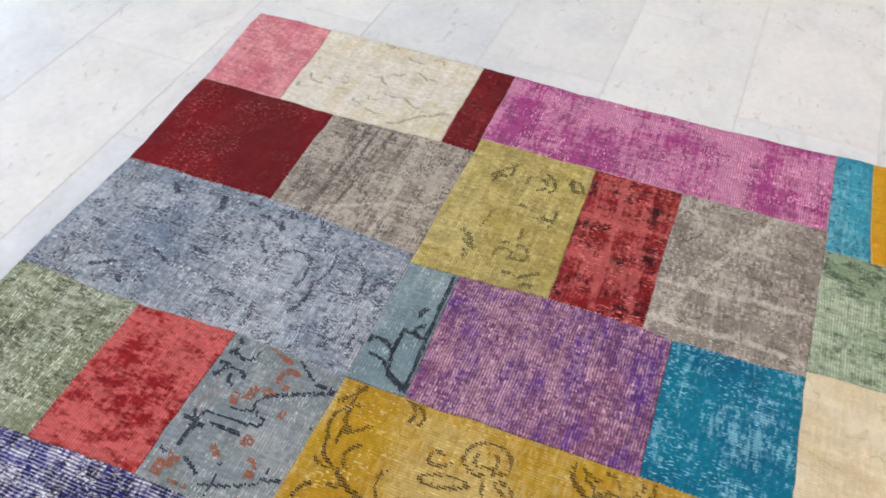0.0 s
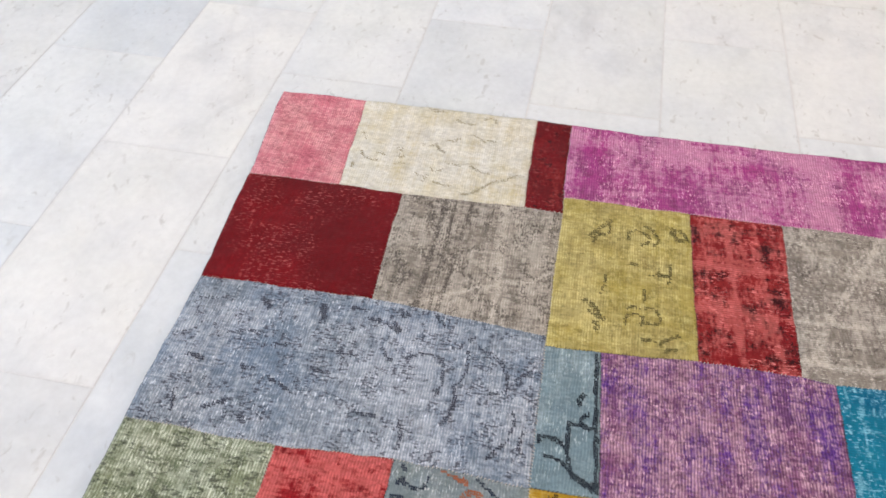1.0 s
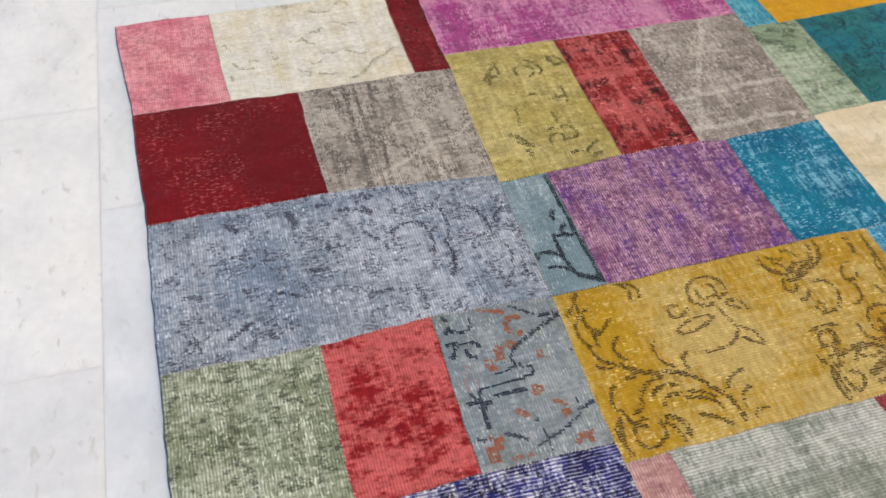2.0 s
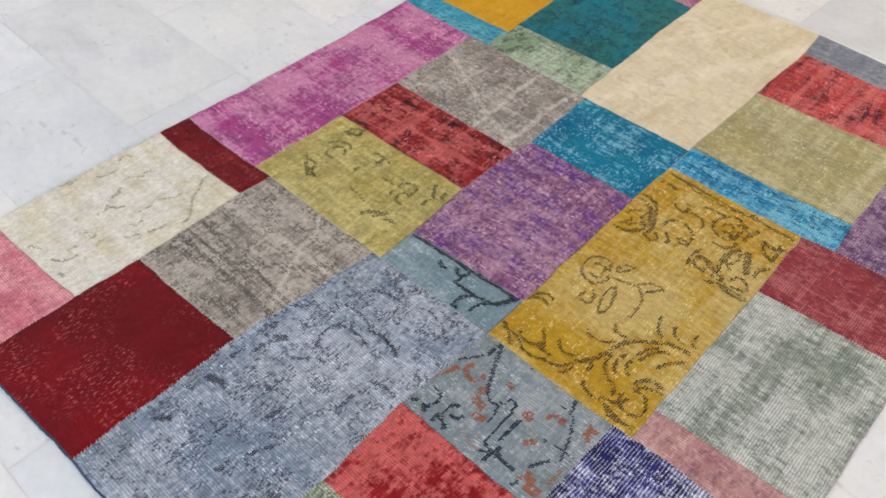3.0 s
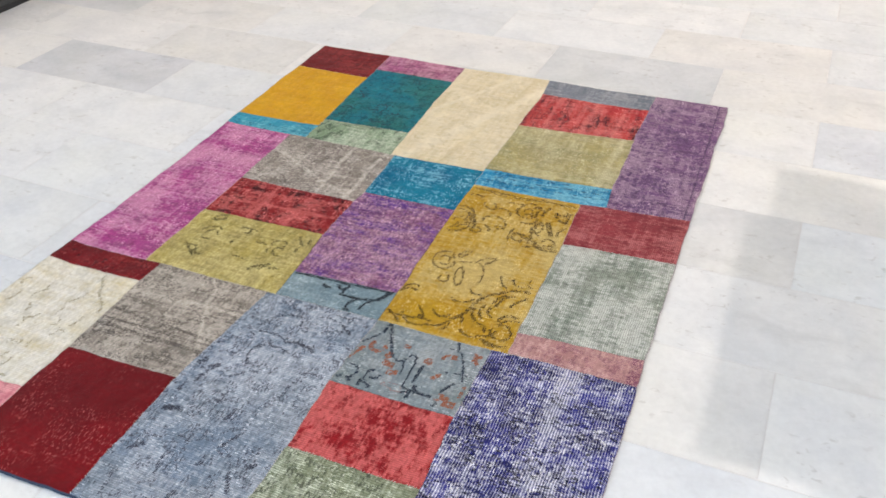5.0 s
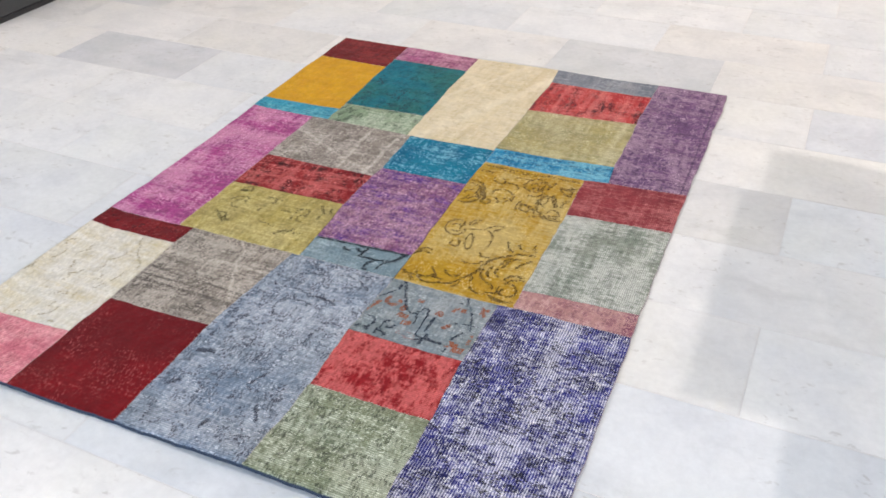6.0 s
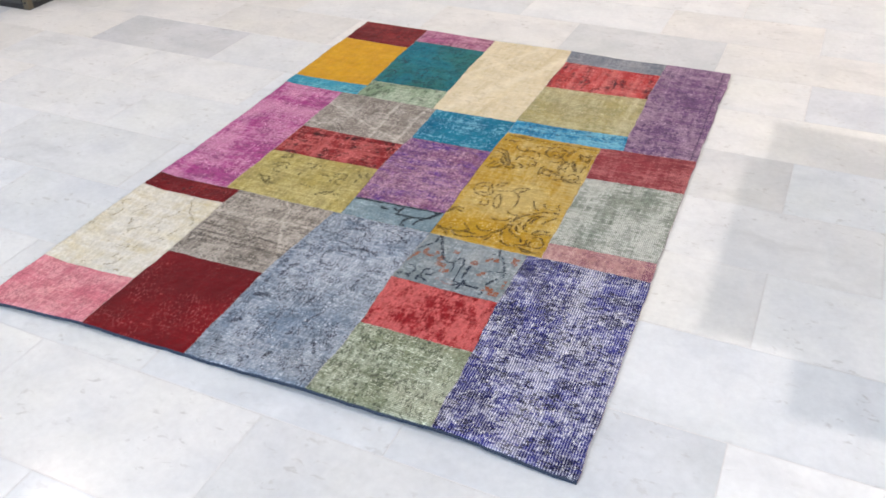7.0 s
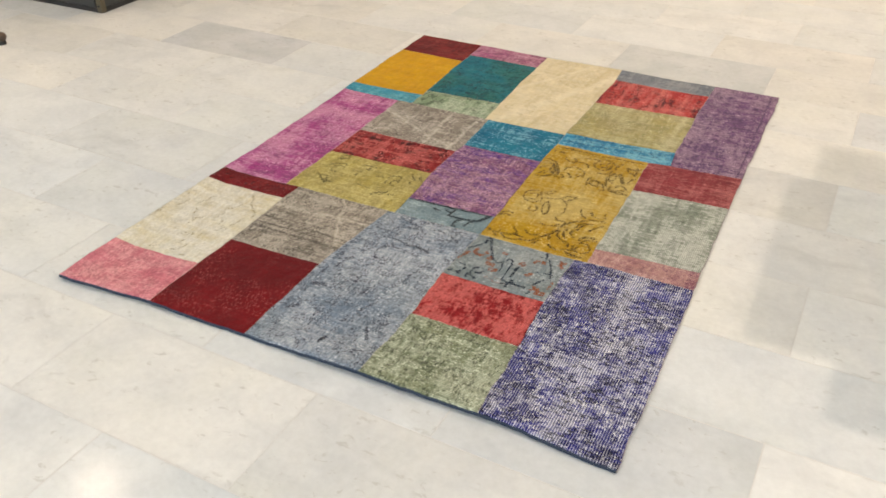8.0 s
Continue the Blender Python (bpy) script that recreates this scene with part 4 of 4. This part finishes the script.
gold(1.107, 0.706, -62, 0.058, 110)
gold(1.156, 0.700, 4, 0.041, 73)
gold(1.162, 0.691, -28, 0.069, 40, 2)
gold(1.171, 0.682, -43, 0.030, 66)
gold(1.023, 0.751, -83, 0.058, 148)
gold(0.983, 0.747, -30, 0.043, -40)
gold(0.954, 0.714, -58, 0.061, 127)
gold(0.917, 0.710, -22, 0.056, -29)
gold(0.918, 0.790, 93, 0.053, -115)
gold(0.919, 0.780, 88, 0.049, -125)
gold(0.922, 0.698, 18, 0.067, -62)
gold(0.984, 0.684, -15, 0.050, 60)
gold(0.964, 0.695, 28, 0.070, -31)
gold(1.063, 0.690, 39, 0.048, 77)
gold(1.051, 0.669, -36, 0.040, 63)
gold(1.085, 0.755, -15, 0.033, -93)
faded(0.923, 1.286, -2, 0.286, 4)
faded(0.923, 1.248, 24, 0.039, -48, 2)
faded(0.947, 1.284, -15, 0.175, 32)
faded(1.119, 1.294, -20, 0.099, 26)
faded(0.915, 1.185, 14, 0.082, -105, 2)
faded(0.970, 1.141, -41, 0.063, -76, 2)
faded(0.919, 1.168, 30, 0.028, -93)
faded(0.948, 1.163, -49, 0.076, -30, 2)
faded(0.950, 1.121, -8, 0.045, -106, 2)
faded(0.923, 1.112, 107, 0.036, -111)
faded(0.924, 1.065, -23, 0.053, 98, 2)
faded(0.944, 1.083, 89, 0.034, -95)
faded(0.987, 1.086, -69, 0.051, 250)
faded(0.929, 1.078, 52, 0.030, 33)
faded(0.956, 1.148, -99, 0.048, 33)
faded(0.977, 1.227, -102, 0.051, 120)
faded(1.008, 1.199, 45, 0.035, 113)
faded(1.022, 1.209, 29, 0.057, -121)
faded(1.000, 1.139, 102, 0.066, -140)
faded(1.043, 1.166, -20, 0.058, -92)
faded(1.013, 1.119, -12, 0.034, -84)
faded(1.042, 1.121, 104, 0.039, -275)
faded(1.035, 1.244, 31, 0.045, -49)
faded(1.080, 1.241, -129, 0.065, 117)
faded(1.098, 1.190, -25, 0.060, 152)
faded(1.080, 1.241, 83, 0.091, -206)
faded(1.093, 1.220, 115, 0.047, -237)
faded(1.103, 1.201, 108, 0.034, -210)
faded(1.126, 1.224, -58, 0.053, 254)
faded(1.133, 1.242, 68, 0.030, 197)
faded(1.101, 1.168, -31, 0.060, 139)
faded(1.146, 1.213, 90, 0.046, -28, 2)
faded(1.093, 1.076, 113, 0.054, -45)
faded(1.097, 1.093, 107, 0.071, -276)
faded(1.119, 1.084, 201, 0.073, -251)
faded(1.125, 1.075, 114, 0.107, -299)
faded(1.140, 1.099, -62, 0.035, -23)
faded(1.149, 1.106, 125, 0.048, -60)
faded(1.156, 1.090, 127, 0.101, -66, 2)
faded(1.149, 1.185, -42, 0.058, -80)
faded(1.145, 1.164, -115, 0.051, 95)
faded(1.157, 1.086, -56, 0.075, 81, 2)
faded(1.173, 1.080, -40, 0.044, 75)
faded(1.179, 1.098, 95, 0.083, -300)
faded(1.201, 1.090, -67, 0.023, 185, 2)
faded(1.176, 1.241, -49, 0.057, 112, 2)
faded(1.179, 1.237, -78, 0.060, 63, 2)
faded(1.169, 1.189, -73, 0.061, 13, 4)
faded(1.211, 1.132, 128, 0.051, -107, 2)
faded(1.205, 1.251, -53, 0.049, -49)
bloom(0.945, 0.956, -118, 0.068, 102)
bloom(0.968, 0.901, -17, 0.062, 135)
bloom(0.945, 0.956, 75, 0.067, -163)
bloom(0.959, 0.935, 112, 0.050, -212)
bloom(0.967, 0.922, -52, 0.034, 166)
bloom(0.998, 0.967, 86, 0.042, -79)
bloom(1.002, 0.960, 39, 0.037, 26)
bloom(1.011, 0.944, 9, 0.045, 16)
bloom(1.054, 0.957, -17, 0.055, -72)
bloom(1.085, 0.916, -74, 0.034, -26)
bloom(1.054, 0.957, 79, 0.056, -86)
bloom(1.061, 0.954, 13, 0.046, 57)
bloom(1.023, 0.927, -110, 0.071, 52)
bloom(1.023, 0.927, -53, 0.074, -39)
bloom(1.030, 0.859, -77, 0.020, 147)
bloom(0.989, 0.873, -136, 0.050, 231)
bloom(1.010, 0.865, 85, 0.027, 62)
navy(0.911, 0.467, 63, 0.040, -137, 2)
navy(0.943, 0.464, 80, 0.019, 33, 2)
navy(0.923, 0.511, 18, 0.039, -128, 2)
navy(0.970, 0.458, 143, 0.027, -103, 2)
navy(0.971, 0.471, 27, 0.024, -96, 2)
navy(0.969, 0.487, 117, 0.037, -106, 2)
navy(0.979, 0.492, -31, 0.027, 128, 2)
navy(0.951, 0.670, -74, 0.089, 15, 2)
navy(0.986, 0.588, -66, 0.039, 37, 2)
navy(1.012, 0.560, -15, 0.040, 119)
navy(1.035, 0.583, 57, 0.026, -152)
navy(1.037, 0.524, 90, 0.046, 20)
navy(1.056, 0.499, 84, 0.078, 17)
navy(1.073, 0.509, 89, 0.056, -3, 2)
navy(1.075, 0.463, 70, 0.043, 21, 2)
navy(1.058, 0.476, 22, 0.067, -22, 2)
navy(1.055, 0.496, -39, 0.040, 65, 2)
navy(0.913, 0.585, 54, 0.047, -4)
navy(0.948, 0.630, 104, 0.041, -38, 2)
navy(1.107, 0.638, -1, 0.010, -0)
navy(1.173, 0.549, 107, 0.093, 12)
navy(1.128, 0.634, 101, 0.040, 8, 2)
navy(1.147, 0.568, 6, 0.039, -6)
navy(1.139, 0.508, 64, 0.038, -13, 2)
navy(1.126, 0.564, -7, 0.008, -0)
navy(1.138, 0.462, 75, 0.012, -0, 2)
navy(1.021, 0.664, 10, 0.032, -7)
navy(1.063, 0.664, 13, 0.016, -0)
rust(0.906, 0.530, 67, 0.046, -0, 4)
rust(0.942, 0.596, -131, 0.070, 239, 3)
rust(0.986, 0.545, -10, 0.026, -0, 6)
rust(0.985, 0.569, -15, 0.011, -0, 8)
rust(1.006, 0.519, 11, 0.023, -0, 5)
rust(1.011, 0.609, -0, 0.011, -0, 5)
rust(1.072, 0.584, -20, 0.016, -0, 8)
rust(1.107, 0.600, 102, 0.039, -134, 2)
rust(1.107, 0.537, 53, 0.021, -0, 3)
rust(1.123, 0.613, -29, 0.012, -0, 3)
rust(1.170, 0.614, 84, 0.025, -0, 4)
rust(1.174, 0.614, -12, 0.011, -0, 3)
rust(1.176, 0.634, -9, 0.008, -0, 3)
rust(1.138, 0.492, -9, 0.022, -0, 8)
rust(1.154, 0.479, -3, 0.026, -0, 7)
rust(1.178, 0.511, 7, 0.008, -0, 6)
rust(1.178, 0.533, 7, 0.008, -0, 4)
mauve(1.010, 0.485, -25, 0.063, 37)
mauve(1.010, 0.485, 43, 0.051, -79)
teal(0.636, 0.7575, 1.0, 0.280, 3, 2)
teal(0.729, 0.743, -46, 0.027, 43, 2)
teal(0.769, 0.752, -96, 0.048, 211, 2)
teal(0.784, 0.719, 3, 0.057, -4, 3)
teal(0.841, 0.720, 4, 0.043, 18, 2)
teal(0.883, 0.730, 61, 0.040, -2, 3)
teal(0.841, 0.720, -152, 0.057, 84, 2)
teal(0.817, 0.671, -97, 0.028, 252, 2)
teal(0.883, 0.730, -159, 0.058, 76)
teal(0.895, 0.756, 100, 0.020, 85)
teal(0.790, 0.750, -67, 0.031, -58)
slate(0.618, 0.136, 50, 0.036, -0, 3)
slate(0.642, 0.021, 98, 0.050, -0, 1)
slate(0.614, 0.260, 11, 0.044, -0, 4)
slate(0.613, 0.312, 83, 0.036, -0, 1)
slate(0.635, 0.345, 91, 0.027, -0, 1)
slate(0.604, 0.394, 61, 0.027, -0, 4)
slate(0.638, 0.387, 54, 0.028, -0, 4)
slate(0.693, 0.385, 39, 0.032, -0, 2)
slate(0.711, 0.433, 146, 0.070, -91)
slate(0.699, 0.495, 19, 0.075, -36)
slate(0.713, 0.279, 92, 0.070, -21, 1)
slate(0.757, 0.275, 88, 0.030, -0, 2)
slate(0.713, 0.228, -66, 0.062, -29, 1)
slate(0.772, 0.048, 85, 0.037, -0, 2)
slate(0.774, 0.151, 88, 0.029, -0, 2)
slate(0.788, 0.206, 65, 0.064, -0, 1)
slate(0.869, 0.116, 124, 0.053, -4, 1)
slate(0.867, 0.171, 65, 0.029, -0, 2)
slate(0.829, 0.365, 84, 0.039, -0, 1)
slate(0.863, 0.382, 86, 0.034, -0, 1)
slate(0.836, 0.443, 35, 0.070, -67, 1)
slate(0.674, 0.535, 20, 0.084, -58, 1)
slate(0.754, 0.523, 24, 0.080, -64, 1)
slate(0.665, 0.554, 80, 0.113, -91, 1)
slate(0.755, 0.581, 102, 0.030, -0)
slate(0.695, 0.650, -42, 0.039, -0)
slate(0.780, 0.627, 15, 0.106, -67, 1)
slate(0.817, 0.647, -6, 0.044, -0, 1)
slate(0.844, 0.059, 11, 0.047, -0, 1)
slate(0.713, 0.101, 116, 0.063, -21, 1)
slate(0.598, 0.461, 43, 0.038, -0, 1)
slate(0.670, 0.519, 140, 0.039, -0, 1)
olive(0.350, 0.727, 145, 0.061, -3, 3)
olive(0.365, 0.735, 188, 0.035, -84, 2)
olive(0.315, 0.757, 66, 0.034, -141)
olive(0.345, 0.804, 220, 0.051, -170)
olive(0.321, 0.828, 84, 0.049, -169)
olive(0.352, 0.849, 112, 0.042, 133)
olive(0.300, 0.830, 87, 0.030, -72)
olive(0.298, 0.889, -21, 0.045, 99, 3)
olive(0.302, 0.900, 56, 0.034, -57, 2)
olive(0.412, 0.805, 95, 0.018, 3)
olive(0.433, 0.845, 61, 0.025, 106)
olive(0.432, 0.861, 87, 0.021, 11)
olive(0.518, 0.724, 75, 0.041, -57, 3)
olive(0.542, 0.737, 60, 0.034, -12, 3)
olive(0.568, 0.745, 98, 0.025, -158, 2)
olive(0.563, 0.804, 202, 0.044, -111)
olive(0.532, 0.825, 67, 0.032, -113)
olive(0.551, 0.839, 46, 0.047, 175)
olive(0.530, 0.861, -190, 0.033, 147)
olive(0.526, 0.809, 180, 0.025, -144)
olive(0.397, 0.883, 10, 0.054, -22)
olive(0.473, 0.836, 0, 0.030, 0)
olive(0.452, 0.763, 3, 0.048, -21)
olive(0.598, 0.862, 125, 0.043, 1, 2)
olive(0.616, 0.874, 157, 0.025, -102, 2)
olive(0.591, 0.831, 91, 0.025, -15)
azure = Motif("azure", "navy_dash_motif_pile", C(16, 44, 74), 0.85)
for row_y, rise, phase in ((1.338, 0.008, 0.0), (1.362, 0.009, 0.02), (1.384, 0.008, 0.008)):
    for i in range(9):
        azure(0.935 + phase + i * 0.041, row_y + rise * i / 9, 2, 0.022, 0, 1)
azure.build("rows of dark dashes")
scrawl = Motif("cream", "grey_olive_motif_pile", C(150, 141, 114), 0.74, (0.0038, 0.0032), 1, 0.34)
scrawl(-0.007, 0.338, 2, 0.048, 139, 2)
scrawl(0.023, 0.471, 161, 0.036, -155)
scrawl(0.032, 0.407, 55, 0.046, 44)
scrawl(0.073, 0.449, 59, 0.039, -9)
scrawl(0.096, 0.481, 158, 0.027, -101)
scrawl(0.103, 0.397, 68, 0.035, 89)
scrawl(0.127, 0.347, 62, 0.035, 82)
scrawl(0.120, 0.378, 5, 0.038, 72)
scrawl(0.146, 0.294, 103, 0.032, -173, 2)
scrawl(0.166, 0.300, -15, 0.024, 166)
scrawl(0.167, 0.218, 10, 0.040, 57)
scrawl(0.197, 0.242, 69, 0.019, 61)
scrawl(0.175, 0.251, 131, 0.023, -76)
scrawl(0.203, 0.302, 166, 0.023, -120)
scrawl(0.222, 0.349, 24, 0.032, 102)
scrawl(0.250, 0.366, 158, 0.022, 7)
scrawl(0.201, 0.377, 7, 0.037, 154)
scrawl(0.182, 0.411, 92, 0.031, -22)
scrawl(0.177, 0.460, 38, 0.055, 61)
scrawl(0.244, 0.390, 58, 0.043, 45)
scrawl(0.270, 0.450, 67, 0.039, 85)
scrawl(0.258, 0.483, 132, 0.034, 10)
scrawl(0.233, 0.506, 142, 0.044, -51)
scrawl(0.214, 0.544, 155, 0.043, -71)
scrawl(0.108, 0.205, 61, 0.030, -67)
scrawl(0.212, 0.204, 59, 0.021, -92)
teal_mark = Motif("teal_dark", "black_teal_motif_pile", C(14, 48, 62), 0.8, (0.0043, 0.0034))
teal_mark(0.320, 1.708, 89, 0.045, -177, 3)
teal_mark(0.314, 1.754, -47, 0.048, -12, 2)
teal_mark(0.314, 1.613, 80, 0.057, -179, 2)
teal_mark(0.321, 1.571, -44, 0.035, 125, 2)
teal_mark(0.398, 1.641, -63, 0.076, 221)
teal_mark(0.423, 1.668, 74, 0.066, -199, 2)
teal_mark(0.451, 1.667, 93, 0.044, -185)
teal_mark(0.459, 1.616, 149, 0.071, -259)
teal_mark(0.491, 1.636, -102, 0.040, 199, 2)
teal_mark(0.440, 1.567, -40, 0.053, 77, 3)
teal_mark(0.418, 1.657, -14, 0.052, -117)
teal_mark(0.496, 1.551, -39, 0.034, 115, 2)
scrawl.build("faint broken grey scroll lines")
teal_mark.build("blackish floral marks")
gold.build("dark brown scrolling floral outlines")
faded.build("faded brown scrolls and strokes")
bloom.build("pale worn brown flower outlines")
navy.build("navy branching stems")
rust.build("rust brown small flowers")
mauve.build("faint mauve bud outline")
teal.build("dark branch and border line")
olive.build("faded dark floral marks")
slate.build("faint dark branch lines")

# ---- things beside the rug ----
platform = tagged(new("display_platform"), "dark charcoal display platform with olive metal corner trim on the floor", "platform")
PX, PY, PW, PD, PH = -1.555, 1.675, 1.3, 1.4, 0.32
part("base", box_bm(PX - PW + 0.004, PX - 0.004, PY + 0.004, PY + PD - 0.004, 0.0, 0.022, 0.002), black_base, platform, "black plinth base")
part("side_panel", box_bm(PX - PW + 0.03, PX - 0.006, PY + 0.03, PY + PD - 0.03, 0.024, PH - 0.03, 0.002), dark_panel, platform)
part("front_panel", box_bm(PX - PW + 0.03, PX - 0.045, PY + 0.006, PY + 0.028, 0.024, PH - 0.03, 0.002), dark_panel, platform)
part("top", box_bm(PX - PW, PX, PY, PY + PD, PH - 0.028, PH, 0.004), dark_panel, platform)
for cx, cy in ((PX - 0.03, PY), (PX - PW, PY), (PX - 0.03, PY + PD - 0.03), (PX - PW, PY + PD - 0.03)):
    post = part("corner_post", box_bm(cx, cx + 0.03, cy, cy + 0.03, 0.004, PH - 0.03, 0.003), olive_metal, platform, "olive brown metal corner trim")
    bm = bmesh.new()
    bmesh.ops.create_cone(bm, cap_ends=True, segments=12, radius1=0.006, radius2=0.005, depth=0.006, matrix=pose(cx + 0.015, cy - 0.002, 0.035, 90))
    part("bolt", bm, black_base, post)

# Small brown rounded object of unknown use, built as a knob and foot.
stop = tagged(new("brown_floor_object"), "small rounded dark brown object on the floor", "door stop")
bm = bmesh.new()
bmesh.ops.create_uvsphere(bm, u_segments=20, v_segments=12, radius=0.026)
bmesh.ops.scale(bm, vec=(1.0, 1.0, 0.8), verts=bm.verts)
bmesh.ops.translate(bm, vec=(-1.646, 1.17, 0.034), verts=bm.verts)
part("knob", bm, brown_wood, stop)
bm = bmesh.new()
bmesh.ops.create_cone(bm, cap_ends=True, segments=20, radius1=0.019, radius2=0.016, depth=0.016, matrix=pose(-1.646, 1.17, 0.008))
part("foot", bm, rubber, stop, "black rubber foot")

# ---- floor tiles, in staggered rows, a little turned against the rug ----
TURN_FLOOR = -1.37
EVEN_START = {-2: -0.380, 0: -0.420, 2: -0.449, 4: -0.459, 6: -0.440}
GREY = {(-1, 1): marble_pale, (4, -1): marble_grey, (5, 3): marble_grey, (6, 2): marble_pale, (3, 2): marble_pale, (-2, 2): marble_pale, (-1, 2): marble_pale, (-3, 1): marble_pale, (-3, -1): marble_pale, (6, -2): marble_pale}


def tile_mesh(name, material, lip):
    bm = box_bm(-LENGTH / 2 + 0.0010, LENGTH / 2 - 0.0010, -ROW / 2 + 0.0010, ROW / 2 - 0.0010, -0.012, 0.0, 0.0)
    top = [e for e in bm.edges if all(abs(v.co.z) < 1e-6 for v in e.verts)]
    bmesh.ops.bevel(bm, geom=top, offset=lip, segments=1, affect="EDGES")
    me = bpy.data.meshes.new(name)
    bm.to_mesh(me)
    bm.free()
    me.materials.append(material)
    return me


tile_kinds = {m.name: tile_mesh("tile", m, 0.0006) for m in (marble_white, marble_grey, marble_pale)}
turn = pose(0, 0, 0, 0, 0, TURN_FLOOR)
rng = random.Random(5)
near, far_tiles = [], []
for k in range(-16, 28):
    start = -0.095 if k % 2 else EVEN_START.get(k, -0.430)
    for j in range(-10, 13):
        cx, cy = start + (j + 0.5) * LENGTH, 0.251 + ROW * (k + 0.5)
        spot = turn @ Vector((cx, cy, 0.0))
        if not (ROOM_X0 + 0.11 < spot.x < ROOM_X1 - 0.11 and ROOM_Y0 - 0.04 < spot.y < ROOM_Y1 + 0.04):
            continue
        m = turn @ pose(cx, cy, -0.0001 - rng.random() * 0.0003, rng.gauss(0, 0.03), rng.gauss(0, 0.02), 0)
        inside = -3.0 < spot.x < 3.2 and -1.5 < spot.y < 4.6
        (near if inside else far_tiles).append((k, j, m))
near.sort(key=lambda r: (r[2].translation - Vector((0.5, 1.2, 0))).length)
for k, j, m in near[:300]:
    material = GREY.get((k, j), marble_white)
    ob = new("tile", tile_kinds[material.name])
    ob.parent = floor
    ob.matrix_basis = m
verts, faces = [], []
hx, hy = LENGTH / 2 - 0.0010, ROW / 2 - 0.0010
for k, j, m in near[300:] + far_tiles:
    b = len(verts)
    for z, inset in ((0.0, 0.0009), (-0.0006, 0.0), (-0.012, 0.0)):
        for sx, sy in ((-1, -1), (1, -1), (1, 1), (-1, 1)):
            verts.append(m @ Vector((sx * (hx - inset), sy * (hy - inset), z)))
    faces.append((b, b + 1, b + 2, b + 3))
    for ring in (0, 4):
        for s in range(4):
            t = (s + 1) % 4
            faces.append((b + ring + t, b + ring + s, b + ring + 4 + s, b + ring + 4 + t))
tagged(mesh_ob("outer_tiles", verts, faces, marble_far, floor), kind="stuff")
part("grout_bed", box_bm(ROOM_X0 - 0.2, ROOM_X1 + 0.2, ROOM_Y0 - 0.2, ROOM_Y1 + 0.2, -0.06, -0.0009), grout, floor, "pale grey grout")
